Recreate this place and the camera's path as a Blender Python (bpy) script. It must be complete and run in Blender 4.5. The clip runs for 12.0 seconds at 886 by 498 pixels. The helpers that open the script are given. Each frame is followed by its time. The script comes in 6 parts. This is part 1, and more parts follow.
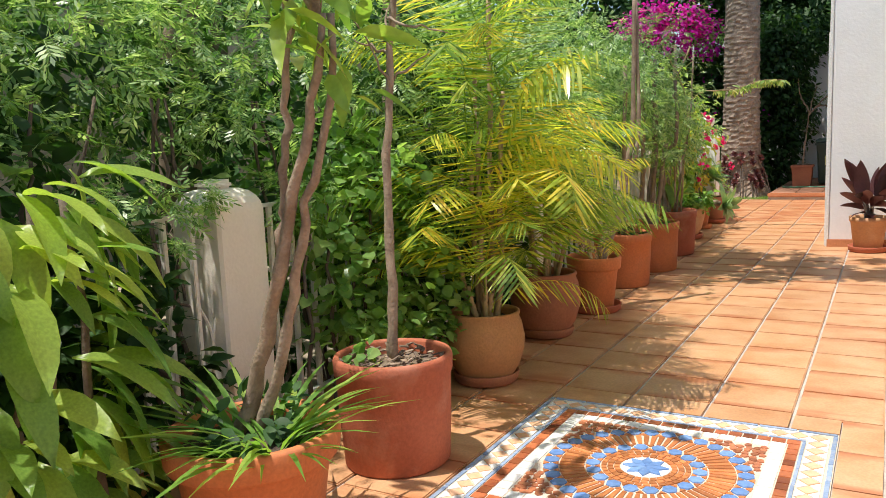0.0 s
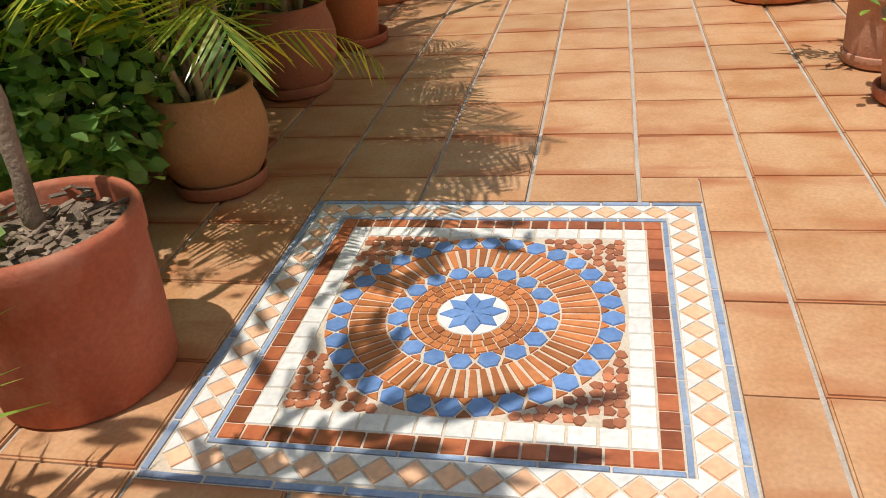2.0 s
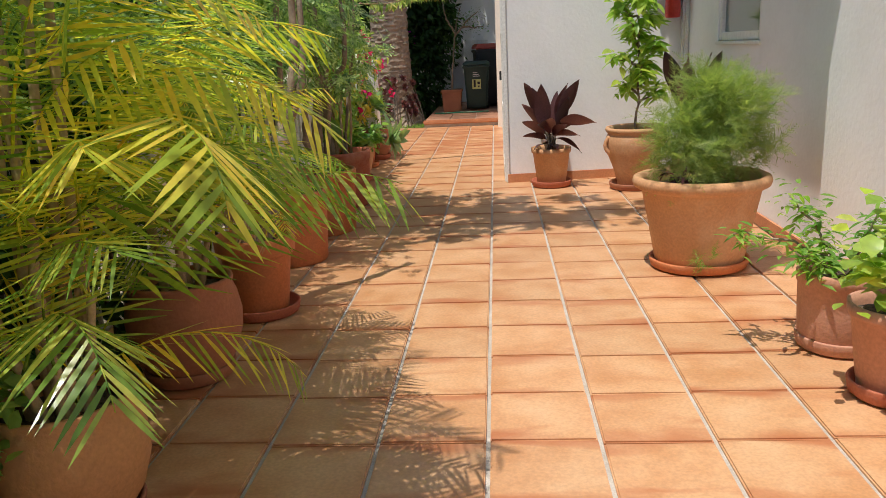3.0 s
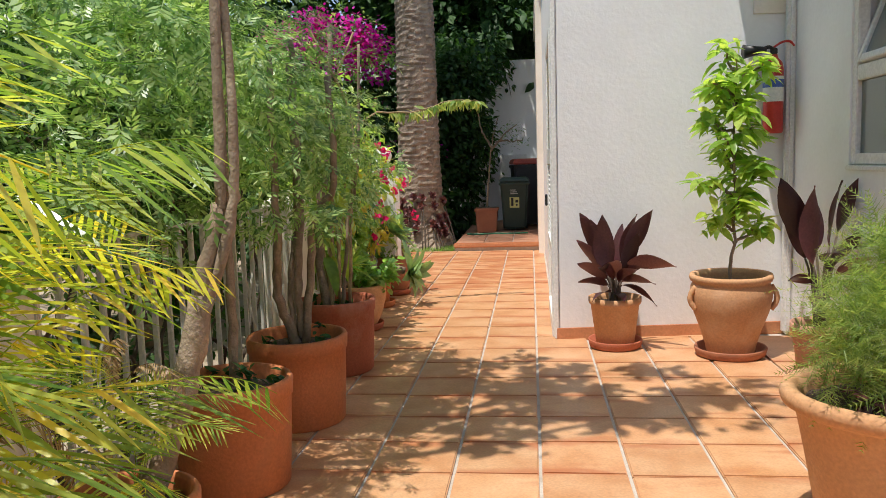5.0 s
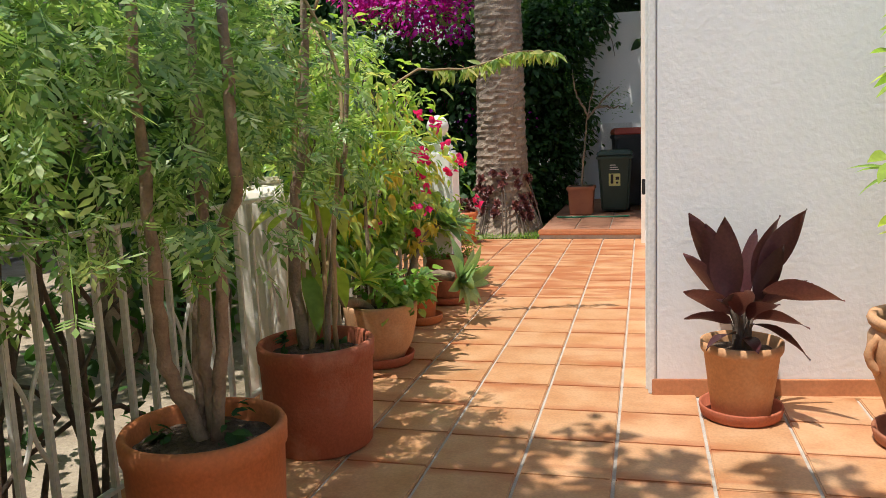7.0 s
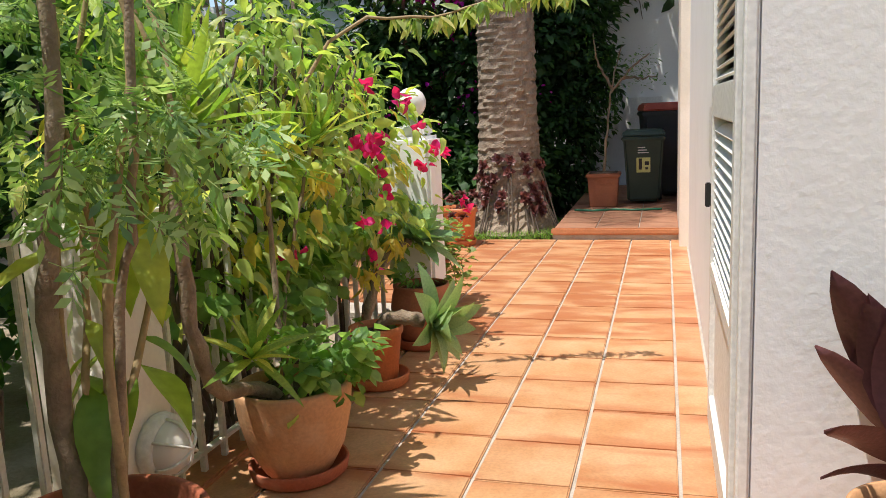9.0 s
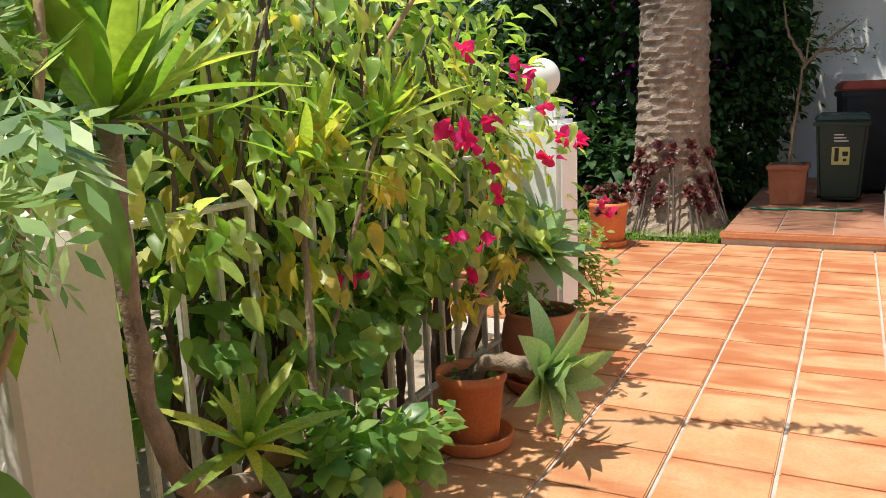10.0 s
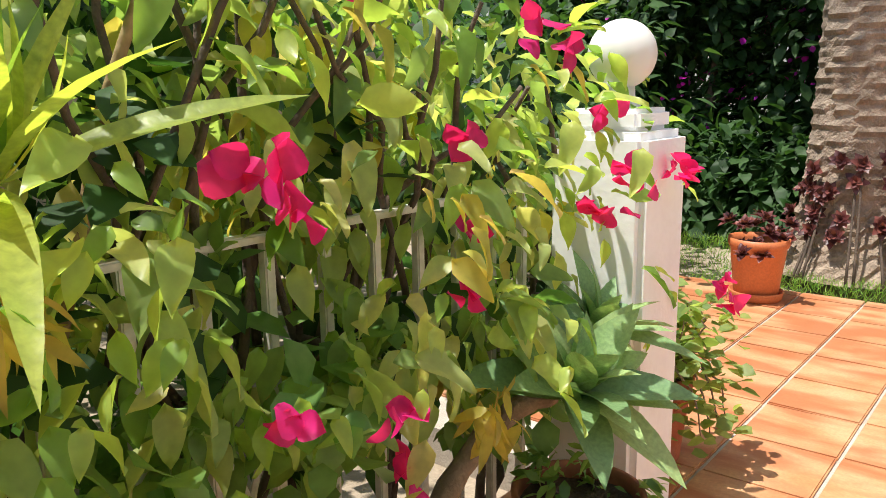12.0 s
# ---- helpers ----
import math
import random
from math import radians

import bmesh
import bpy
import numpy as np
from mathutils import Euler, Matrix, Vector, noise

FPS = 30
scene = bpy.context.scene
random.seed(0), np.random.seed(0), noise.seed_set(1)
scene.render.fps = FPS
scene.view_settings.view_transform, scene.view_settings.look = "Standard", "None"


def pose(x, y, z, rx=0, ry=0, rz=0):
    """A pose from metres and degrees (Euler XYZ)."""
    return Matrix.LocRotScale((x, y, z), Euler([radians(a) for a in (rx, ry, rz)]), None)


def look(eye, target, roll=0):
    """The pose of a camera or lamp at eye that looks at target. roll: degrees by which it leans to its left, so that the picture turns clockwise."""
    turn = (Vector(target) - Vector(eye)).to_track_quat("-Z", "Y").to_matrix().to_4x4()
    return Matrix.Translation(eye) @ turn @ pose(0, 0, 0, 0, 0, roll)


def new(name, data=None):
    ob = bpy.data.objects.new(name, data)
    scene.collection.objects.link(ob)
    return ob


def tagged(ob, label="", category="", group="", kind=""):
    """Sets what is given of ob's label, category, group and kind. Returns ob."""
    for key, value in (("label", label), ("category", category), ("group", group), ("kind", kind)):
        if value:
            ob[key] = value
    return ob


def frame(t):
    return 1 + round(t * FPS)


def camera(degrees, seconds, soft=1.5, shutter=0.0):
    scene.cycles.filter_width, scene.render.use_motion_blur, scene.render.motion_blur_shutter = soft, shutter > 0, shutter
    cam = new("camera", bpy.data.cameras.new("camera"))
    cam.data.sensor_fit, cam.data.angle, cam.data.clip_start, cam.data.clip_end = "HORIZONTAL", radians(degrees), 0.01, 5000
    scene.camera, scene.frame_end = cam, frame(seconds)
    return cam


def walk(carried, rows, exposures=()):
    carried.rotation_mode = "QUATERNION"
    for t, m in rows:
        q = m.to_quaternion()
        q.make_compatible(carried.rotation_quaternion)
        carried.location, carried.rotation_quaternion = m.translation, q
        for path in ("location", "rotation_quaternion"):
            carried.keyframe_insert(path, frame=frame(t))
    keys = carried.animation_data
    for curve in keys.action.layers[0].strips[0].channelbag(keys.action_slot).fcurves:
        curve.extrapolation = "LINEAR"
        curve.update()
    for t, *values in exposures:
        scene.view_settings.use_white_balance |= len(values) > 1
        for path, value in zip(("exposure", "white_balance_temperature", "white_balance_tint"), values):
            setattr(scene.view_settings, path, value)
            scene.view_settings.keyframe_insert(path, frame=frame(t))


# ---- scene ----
cam = camera(58.8, 12.0, 0.6)
PATH = [
    (0, (-0.012, -0.038, 1.208), (-0.995, 1.681, 0.93), -2.4),
    (0.5, (-0.111, 0.249, 1.188), (-0.935, 2.017, 0.745), -2.6),
    (1, (-0.199, 0.513, 1.154), (-0.849, 2.265, 0.441), -4.8),
    (1.5, (-0.343, 0.805, 1.155), (-0.85, 2.499, 0.222), -6.7),
    (2, (-0.426, 1.093, 1.132), (-0.833, 2.768, 0.118), -6.0),
    (2.5, (-0.485, 1.339, 1.139), (-0.782, 3.113, 0.266), -3.9),
    (3, (-0.617, 1.595, 1.169), (-0.763, 3.528, 0.675), -2.7),
    (3.5, (-0.7, 1.906, 1.175), (-0.798, 3.885, 0.902), -2.6),
    (3.7, (-0.722, 2.05, 1.178), (-0.837, 4.033, 0.946), -2.4),
    (5.3, (-0.66, 3.451, 1.231), (-0.961, 5.416, 1.013), -1.4),
    (5.5, (-0.632, 3.608, 1.239), (-1.0, 5.562, 1.02), -1.1),
    (6, (-0.62, 4.032, 1.216), (-1.068, 5.964, 0.96), -1.5),
    (6.5, (-0.597, 4.422, 1.217), (-1.051, 6.351, 0.941), -2.2),
    (7, (-0.564, 4.834, 1.228), (-1.061, 6.75, 0.939), -2.2),
    (7.2, (-0.576, 4.986, 1.212), (-1.065, 6.902, 0.916), -2.1),
    (8.8, (-0.692, 6.27, 1.226), (-1.153, 8.185, 0.879), -2.2),
    (9, (-0.726, 6.454, 1.233), (-1.267, 8.348, 0.888), -2.6),
    (9.5, (-0.78, 6.9, 1.202), (-1.525, 8.723, 0.852), -2.7),
    (10, (-0.851, 7.367, 1.216), (-1.764, 9.106, 0.838), -2.3),
    (10.5, (-0.969, 7.788, 1.203), (-1.937, 9.494, 0.81), -3.5),
    (11, (-1.041, 8.18, 1.191), (-2.072, 9.85, 0.805), -2.8),
    (11.5, (-1.087, 8.539, 1.209), (-2.242, 10.125, 0.82), -1.1),
    (12, (-1.195, 8.928, 1.211), (-2.427, 10.451, 0.809), -0.8),
]
walk(cam, [(t, look(eye, target, roll)) for t, eye, target, roll in PATH], [(0.0, 0.45), (0.8, 0.22), (1.5, -0.12), (2.5, -0.15), (3.0, 0.08), (3.5, 0.22), (7.0, 0.3), (9.0, 0.38), (11.0, 0.6), (12.0, 0.7)])

# ---- world and sun ----
DRIFT = Vector((0.19, 0.24, -1.0))
world = bpy.data.worlds.new("world")
scene.world = world
world.use_nodes = True
wn = world.node_tree
sky = wn.nodes.new("ShaderNodeTexSky")
sky.sky_type, sky.sun_disc = "NISHITA", False
sky.sun_elevation = math.atan2(1.0, math.hypot(DRIFT.x, DRIFT.y))
sky.sun_rotation = math.atan2(-DRIFT.x, -DRIFT.y)
wn.nodes["Background"].inputs["Strength"].default_value = 0.14
wn.links.new(sky.outputs[0], wn.nodes["Background"].inputs["Color"])
sun = new("sun", bpy.data.lights.new("sun", "SUN"))
sun.data.energy, sun.data.angle, sun.data.color = 4.1, radians(0.6), (1.0, 0.95, 0.87)
sun.matrix_world = Matrix.Translation((0, 0, 12)) @ DRIFT.to_track_quat("-Z", "Y").to_matrix().to_4x4()


# ---- materials ----
def ramp(nt, stops):
    n = nt.nodes.new("ShaderNodeValToRGB")
    e = n.color_ramp.elements
    while len(e) < len(stops):
        e.new(0.5)
    for el, (p, c) in zip(e, stops):
        el.position, el.color = p, (*c, 1)
    return n


def surface(name, colours, rough=0.8, scale=6.0, fine=60.0, bump=0.2, metal=0.0, objrand=0.0, stain=None, stain_scale=2.0, stain_amount=0.5, depth=0.01, grain=0.5):
    """Noise-mixed paint of two or three colours, with grain, relief, and stains of their own shape."""
    m = bpy.data.materials.new(name)
    m.use_nodes = True
    nt = m.node_tree
    b = nt.nodes["Principled BSDF"]
    L = nt.links.new
    tc = nt.nodes.new("ShaderNodeTexCoord")
    vec = tc.outputs["Object"]
    oi = nt.nodes.new("ShaderNodeObjectInfo")
    add = nt.nodes.new("ShaderNodeVectorMath")
    add.operation = "MULTIPLY_ADD"
    L(oi.outputs["Random"], add.inputs[0])
    add.inputs[1].default_value = (37, 53, 71)
    L(vec, add.inputs[2])
    n1 = nt.nodes.new("ShaderNodeTexNoise")
    n1.inputs["Scale"].default_value, n1.inputs["Detail"].default_value = scale, 6
    n2 = nt.nodes.new("ShaderNodeTexNoise")
    n2.inputs["Scale"].default_value, n2.inputs["Detail"].default_value = fine, 4
    L(add.outputs[0], n1.inputs["Vector"]), L(add.outputs[0], n2.inputs["Vector"])
    k = len(colours)
    r = ramp(nt, [(0.3 + 0.4 * i / max(1, k - 1), c) for i, c in enumerate(colours)])
    L(n1.outputs["Fac"], r.inputs[0])
    out = r.outputs[0]
    mx = nt.nodes.new("ShaderNodeMix")
    mx.data_type, mx.blend_type = "RGBA", "MULTIPLY"
    mx.inputs["Factor"].default_value = grain
    g = ramp(nt, [(0.3, (0.72, 0.72, 0.72)), (0.7, (1.15, 1.15, 1.15))])
    L(n2.outputs["Fac"], g.inputs[0]), L(out, mx.inputs["A"]), L(g.outputs[0], mx.inputs["B"])
    out = mx.outputs["Result"]
    if stain:
        n3 = nt.nodes.new("ShaderNodeTexNoise")
        n3.inputs["Scale"].default_value, n3.inputs["Detail"].default_value, n3.inputs["Roughness"].default_value = stain_scale, 8, 0.65
        L(add.outputs[0], n3.inputs["Vector"])
        sr = ramp(nt, [(0.5, (0, 0, 0)), (0.68, (stain_amount,) * 3)])
        L(n3.outputs["Fac"], sr.inputs[0])
        m3 = nt.nodes.new("ShaderNodeMix")
        m3.data_type = "RGBA"
        L(sr.outputs[0], m3.inputs["Factor"]), L(out, m3.inputs["A"])
        m3.inputs["B"].default_value = (*stain, 1)
        out = m3.outputs["Result"]
    if objrand:
        h = nt.nodes.new("ShaderNodeHueSaturation")
        mr = nt.nodes.new("ShaderNodeMapRange")
        mr.inputs["To Min"].default_value, mr.inputs["To Max"].default_value = 1 - objrand, 1 + objrand
        L(oi.outputs["Random"], mr.inputs["Value"]), L(mr.outputs[0], h.inputs["Value"]), L(out, h.inputs["Color"])
        out = h.outputs[0]
    L(out, b.inputs["Base Color"])
    b.inputs["Roughness"].default_value, b.inputs["Metallic"].default_value = rough, metal
    bp = nt.nodes.new("ShaderNodeBump")
    bp.inputs["Strength"].default_value, bp.inputs["Distance"].default_value = bump, depth
    L(n2.outputs["Fac"], bp.inputs["Height"]), L(bp.outputs[0], b.inputs["Normal"])
    return m


def leafy(name, colours, rough=0.45, through_light=0.35, vein=0.0):
    """Leaf: each blade takes its own tint; some light passes through."""
    m = bpy.data.materials.new(name)
    m.use_nodes = True
    nt = m.node_tree
    b = nt.nodes["Principled BSDF"]
    L = nt.links.new
    geo = nt.nodes.new("ShaderNodeNewGeometry")
    oi = nt.nodes.new("ShaderNodeObjectInfo")
    ad = nt.nodes.new("ShaderNodeMath")
    ad.operation = "ADD"
    L(geo.outputs["Random Per Island"], ad.inputs[0]), L(oi.outputs["Random"], ad.inputs[1])
    fr = nt.nodes.new("ShaderNodeMath")
    fr.operation = "FRACT"
    L(ad.outputs[0], fr.inputs[0])
    k = len(colours)
    r = ramp(nt, [(i / max(1, k - 1), c) for i, c in enumerate(colours)])
    L(fr.outputs[0], r.inputs[0])
    n = nt.nodes.new("ShaderNodeTexNoise")
    n.inputs["Scale"].default_value, n.inputs["Detail"].default_value = 28, 4
    tc = nt.nodes.new("ShaderNodeTexCoord")
    L(tc.outputs["Object"], n.inputs["Vector"])
    g = ramp(nt, [(0.3, (0.7, 0.72, 0.65)), (0.7, (1.2, 1.15, 1.1))])
    L(n.outputs["Fac"], g.inputs[0])
    mx = nt.nodes.new("ShaderNodeMix")
    mx.data_type, mx.blend_type = "RGBA", "MULTIPLY"
    mx.inputs["Factor"].default_value = 0.7
    L(r.outputs[0], mx.inputs["A"]), L(g.outputs[0], mx.inputs["B"])
    L(mx.outputs["Result"], b.inputs["Base Color"])
    b.inputs["Roughness"].default_value = rough
    bp = nt.nodes.new("ShaderNodeBump")
    bp.inputs["Strength"].default_value, bp.inputs["Distance"].default_value = 0.25, 0.004
    L(n.outputs["Fac"], bp.inputs["Height"]), L(bp.outputs[0], b.inputs["Normal"])
    tr = nt.nodes.new("ShaderNodeBsdfTranslucent")
    br = nt.nodes.new("ShaderNodeMix")
    br.data_type, br.blend_type = "RGBA", "MULTIPLY"
    br.inputs["Factor"].default_value = 1.0
    L(mx.outputs["Result"], br.inputs["A"])
    br.inputs["B"].default_value = (1.8, 1.8, 0.9, 1)
    L(br.outputs["Result"], tr.inputs["Color"])
    ms = nt.nodes.new("ShaderNodeMixShader")
    ms.inputs[0].default_value = through_light
    L(b.outputs[0], ms.inputs[1]), L(tr.outputs[0], ms.inputs[2])
    L(ms.outputs[0], nt.nodes["Material Output"].inputs["Surface"])
    return m


def tile_material():
    """Fired clay tile: pale orange body with darker flashed bands near some edges."""
    m = surface("terracotta_tile", [(0.505, 0.242, 0.107), (0.58, 0.315, 0.160), (0.625, 0.372, 0.205)], rough=0.42, scale=5, fine=90, bump=0.06, objrand=0.07, depth=0.004)
    nt = m.node_tree
    b = nt.nodes["Principled BSDF"]
    L = nt.links.new
    src = b.inputs["Base Color"].links[0].from_socket
    tc = nt.nodes.new("ShaderNodeTexCoord")
    oi = nt.nodes.new("ShaderNodeObjectInfo")
    n = nt.nodes.new("ShaderNodeTexNoise")
    n.noise_dimensions = "4D"
    n.inputs["Scale"].default_value, n.inputs["Detail"].default_value, n.inputs["Distortion"].default_value = 5.0, 3, 0.6
    mp = nt.nodes.new("ShaderNodeMapping")
    mp.inputs["Scale"].default_value = (0.45, 1.5, 1)
    L(tc.outputs["Object"], mp.inputs["Vector"])
    wv = nt.nodes.new("ShaderNodeMath")
    wv.operation = "MULTIPLY"
    wv.inputs[1].default_value = 91.0
    L(oi.outputs["Random"], wv.inputs[0]), L(mp.outputs[0], n.inputs["Vector"]), L(wv.outputs[0], n.inputs["W"])
    sp = nt.nodes.new("ShaderNodeSeparateXYZ")
    L(tc.outputs["Object"], sp.inputs[0])
    av = nt.nodes.new("ShaderNodeMath")
    av.operation = "ABSOLUTE"
    L(sp.outputs["Y"], av.inputs[0])
    mr = nt.nodes.new("ShaderNodeMapRange")
    mr.inputs["From Min"].default_value, mr.inputs["From Max"].default_value = 0.06, 0.17
    mr.inputs["To Min"].default_value, mr.inputs["To Max"].default_value = -0.04, 0.17
    L(av.outputs[0], mr.inputs["Value"])
    sm = nt.nodes.new("ShaderNodeMath")
    sm.operation = "ADD"
    L(n.outputs["Fac"], sm.inputs[0]), L(mr.outputs[0], sm.inputs[1])
    r = ramp(nt, [(0.56, (0, 0, 0)), (0.76, (0.75, 0.75, 0.75))])
    L(sm.outputs[0], r.inputs[0])
    mx = nt.nodes.new("ShaderNodeMix")
    mx.data_type = "RGBA"
    L(r.outputs[0], mx.inputs["Factor"]), L(src, mx.inputs["A"])
    mx.inputs["B"].default_value = (0.40, 0.12, 0.045, 1)
    L(mx.outputs["Result"], b.inputs["Base Color"])
    return m


TILE = tile_material()
# worn clay, with the yard's shade put into a darker, greyer tone
STEPTILE = surface("worn_shaded_step_tile", [(0.30, 0.13, 0.075), (0.40, 0.20, 0.12)], 0.7, 5, 60, 0.2, objrand=0.12, stain=(0.28, 0.15, 0.09), stain_scale=4, stain_amount=0.6)
GROUT = surface("grey_grout", [(0.42, 0.36, 0.30), (0.55, 0.50, 0.44)], 0.95, 8, 120, 0.4)
STUCCO = surface("white_stucco", [(0.88, 0.88, 0.885), (0.91, 0.91, 0.915)], 0.9, 3, 38, 0.34, depth=0.006, grain=0.08, stain=(0.66, 0.63, 0.60), stain_scale=1.3, stain_amount=0.18)
CREAM = surface("cream_stucco", [(0.84, 0.76, 0.66), (0.88, 0.81, 0.72)], 0.9, 3, 70, 0.2, grain=0.12, stain=(0.5, 0.42, 0.32), stain_scale=2, stain_amount=0.25)
PLINTH = surface("plinth_clay", [(0.50, 0.20, 0.09), (0.60, 0.27, 0.13)], 0.6, 6, 60, 0.1, objrand=0.06)
CLAY = surface("orange_terracotta", [(0.52, 0.16, 0.055), (0.62, 0.21, 0.08)], 0.75, 4, 80, 0.15, stain=(0.34, 0.13, 0.06), stain_scale=4, stain_amount=0.5)
CLAY_RED = surface("red_terracotta", [(0.40, 0.105, 0.05), (0.48, 0.14, 0.068)], 0.8, 4, 90, 0.2, stain=(0.60, 0.32, 0.22), stain_scale=3.5, stain_amount=0.5)
CLAY_PALE = surface("pale_terracotta", [(0.55, 0.28, 0.13), (0.63, 0.35, 0.18)], 0.8, 4, 80, 0.18, stain=(0.70, 0.50, 0.34), stain_scale=3.5, stain_amount=0.45)
CLAY_TAN = surface("tan_terracotta", [(0.48, 0.23, 0.09), (0.55, 0.28, 0.12)], 0.8, 4, 80, 0.2, stain=(0.3, 0.15, 0.07), stain_scale=5, stain_amount=0.5)
CLAY_BROWN = surface("brown_terracotta", [(0.34, 0.12, 0.06), (0.42, 0.16, 0.08)], 0.75, 4, 80, 0.2, stain=(0.22, 0.09, 0.05), stain_scale=5, stain_amount=0.5)
PINK_CLAY = surface("weathered_pink_terracotta", [(0.52, 0.25, 0.16), (0.62, 0.33, 0.23)], 0.8, 4, 80, 0.2, stain=(0.30, 0.14, 0.09), stain_scale=4, stain_amount=0.5)
PLASTIC = surface("orange_plastic", [(0.58, 0.17, 0.06), (0.62, 0.20, 0.075)], 0.5, 3, 80, 0.04)
SOIL = surface("potting_soil", [(0.06, 0.04, 0.028), (0.16, 0.11, 0.075)], 0.95, 30, 140, 0.9, depth=0.02)
MULCH = surface("bark_mulch", [(0.14, 0.09, 0.06), (0.34, 0.25, 0.18)], 0.95, 25, 120, 0.7, objrand=0.4, depth=0.01)
BARK = surface("grey_brown_bark", [(0.20, 0.14, 0.095), (0.36, 0.27, 0.19)], 0.9, 14, 90, 0.6, stain=(0.45, 0.36, 0.28), stain_scale=9, stain_amount=0.5)
CANE = surface("thin_cane", [(0.30, 0.20, 0.10), (0.45, 0.33, 0.17)], 0.7, 14, 90, 0.3)
DARKBARK = surface("dark_stem", [(0.09, 0.065, 0.05), (0.16, 0.12, 0.09)], 0.9, 14, 90, 0.6)
PALMBARK = surface("palm_trunk_bark", [(0.27, 0.20, 0.145), (0.47, 0.37, 0.28)], 0.95, 9, 60, 0.8, stain=(0.13, 0.09, 0.06), stain_scale=6, stain_amount=0.6, depth=0.02, objrand=0.10)
WHITEPAINT = surface("white_paint", [(0.78, 0.77, 0.74), (0.82, 0.81, 0.79)], 0.5, 4, 60, 0.06)
PICKET = surface("weathered_white_metal", [(0.72, 0.69, 0.62), (0.81, 0.78, 0.72)], 0.55, 5, 60, 0.1, stain=(0.40, 0.27, 0.17), stain_scale=5, stain_amount=0.3)
SAND = surface("garden_earth", [(0.30, 0.23, 0.16), (0.46, 0.38, 0.29)], 0.95, 3, 40, 0.5, stain=(0.12, 0.10, 0.05), stain_scale=1.2, stain_amount=0.8, depth=0.03)
STONE = surface("beige_stone", [(0.42, 0.33, 0.22), (0.56, 0.46, 0.33)], 0.9, 3, 30, 0.4)
BINGREEN = surface("green_bin_plastic", [(0.02, 0.045, 0.032), (0.03, 0.06, 0.042)], 0.5, 4, 60, 0.05)
BINGREY = surface("dark_grey_bin_plastic", [(0.03, 0.03, 0.032), (0.05, 0.05, 0.052)], 0.5, 4, 60, 0.05)
REDPAINT = surface("red_enamel", [(0.50, 0.03, 0.025), (0.58, 0.05, 0.04)], 0.3, 4, 60, 0.03)
BINRED = surface("red_bin_lid", [(0.42, 0.07, 0.045), (0.5, 0.1, 0.06)], 0.5, 4, 60, 0.05)
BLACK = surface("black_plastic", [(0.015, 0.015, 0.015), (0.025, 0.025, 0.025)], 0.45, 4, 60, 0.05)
LABELWHITE = surface("printed_label", [(0.72, 0.72, 0.66), (0.78, 0.78, 0.72)], 0.5, 4, 60, 0.02)
LABELYEL = surface("yellow_label", [(0.62, 0.62, 0.22), (0.7, 0.7, 0.3)], 0.5, 4, 60, 0.02)
LABELBLUE = surface("blue_label", [(0.05, 0.10, 0.35), (0.07, 0.13, 0.42)], 0.5, 4, 60, 0.02)
BLUE = surface("blue_glazed_tile", [(0.13, 0.24, 0.50), (0.21, 0.34, 0.62)], 0.25, 9, 60, 0.05, objrand=0.15)
WHITETILE = surface("white_glazed_tile", [(0.74, 0.72, 0.67), (0.82, 0.80, 0.76)], 0.3, 9, 60, 0.05, objrand=0.05)
BLUESTRIP = surface("weathered_blue_tile", [(0.20, 0.28, 0.44), (0.33, 0.41, 0.55)], 0.5, 20, 90, 0.1, objrand=0.2, stain=(0.5, 0.46, 0.4), stain_scale=14, stain_amount=0.4)
BROWNTILE = surface("red_brown_tile", [(0.28, 0.075, 0.035), (0.46, 0.15, 0.06)], 0.35, 9, 60, 0.06, objrand=0.5)
SHARDTILE = surface("red_shard_tile", [(0.38, 0.13, 0.065), (0.50, 0.19, 0.095)], 0.35, 9, 60, 0.06, objrand=0.35)
ORANGETILE = surface("orange_brown_tile", [(0.46, 0.15, 0.05), (0.58, 0.22, 0.08)], 0.4, 9, 60, 0.06, objrand=0.3)
PEACHTILE = surface("peach_tile", [(0.80, 0.44, 0.25), (0.86, 0.54, 0.35)], 0.4, 9, 60, 0.05, objrand=0.12)
HOSE = surface("green_hose", [(0.02, 0.16, 0.09), (0.03, 0.22, 0.12)], 0.4, 4, 60, 0.03)

G_FINE = leafy("fine_green_leaf", [(0.09, 0.19, 0.06), (0.19, 0.34, 0.11), (0.34, 0.49, 0.20), (0.52, 0.66, 0.38)], 0.36, 0.4)
# very dark green: the shade inside and under foliage is part of this colour
G_DARK = leafy("dark_green_shaded_leaf", [(0.018, 0.054, 0.014), (0.036, 0.10, 0.024), (0.058, 0.135, 0.034)], 0.6, 0.35)
G_MID = leafy("glossy_green_leaf", [(0.12, 0.25, 0.07), (0.20, 0.36, 0.11), (0.32, 0.47, 0.17)], 0.33, 0.5)
G_BUSH = leafy("soft_green_leaf", [(0.17, 0.29, 0.09), (0.30, 0.42, 0.15), (0.46, 0.54, 0.21), (0.60, 0.57, 0.27)], 0.42, 0.52)
G_LEMON = leafy("bright_citrus_leaf", [(0.18, 0.34, 0.06), (0.34, 0.50, 0.11), (0.50, 0.60, 0.17)], 0.35, 0.5)
G_BROAD = leafy("broad_green_leaf", [(0.15, 0.30, 0.06), (0.27, 0.42, 0.08), (0.44, 0.53, 0.11)], 0.36, 0.45)
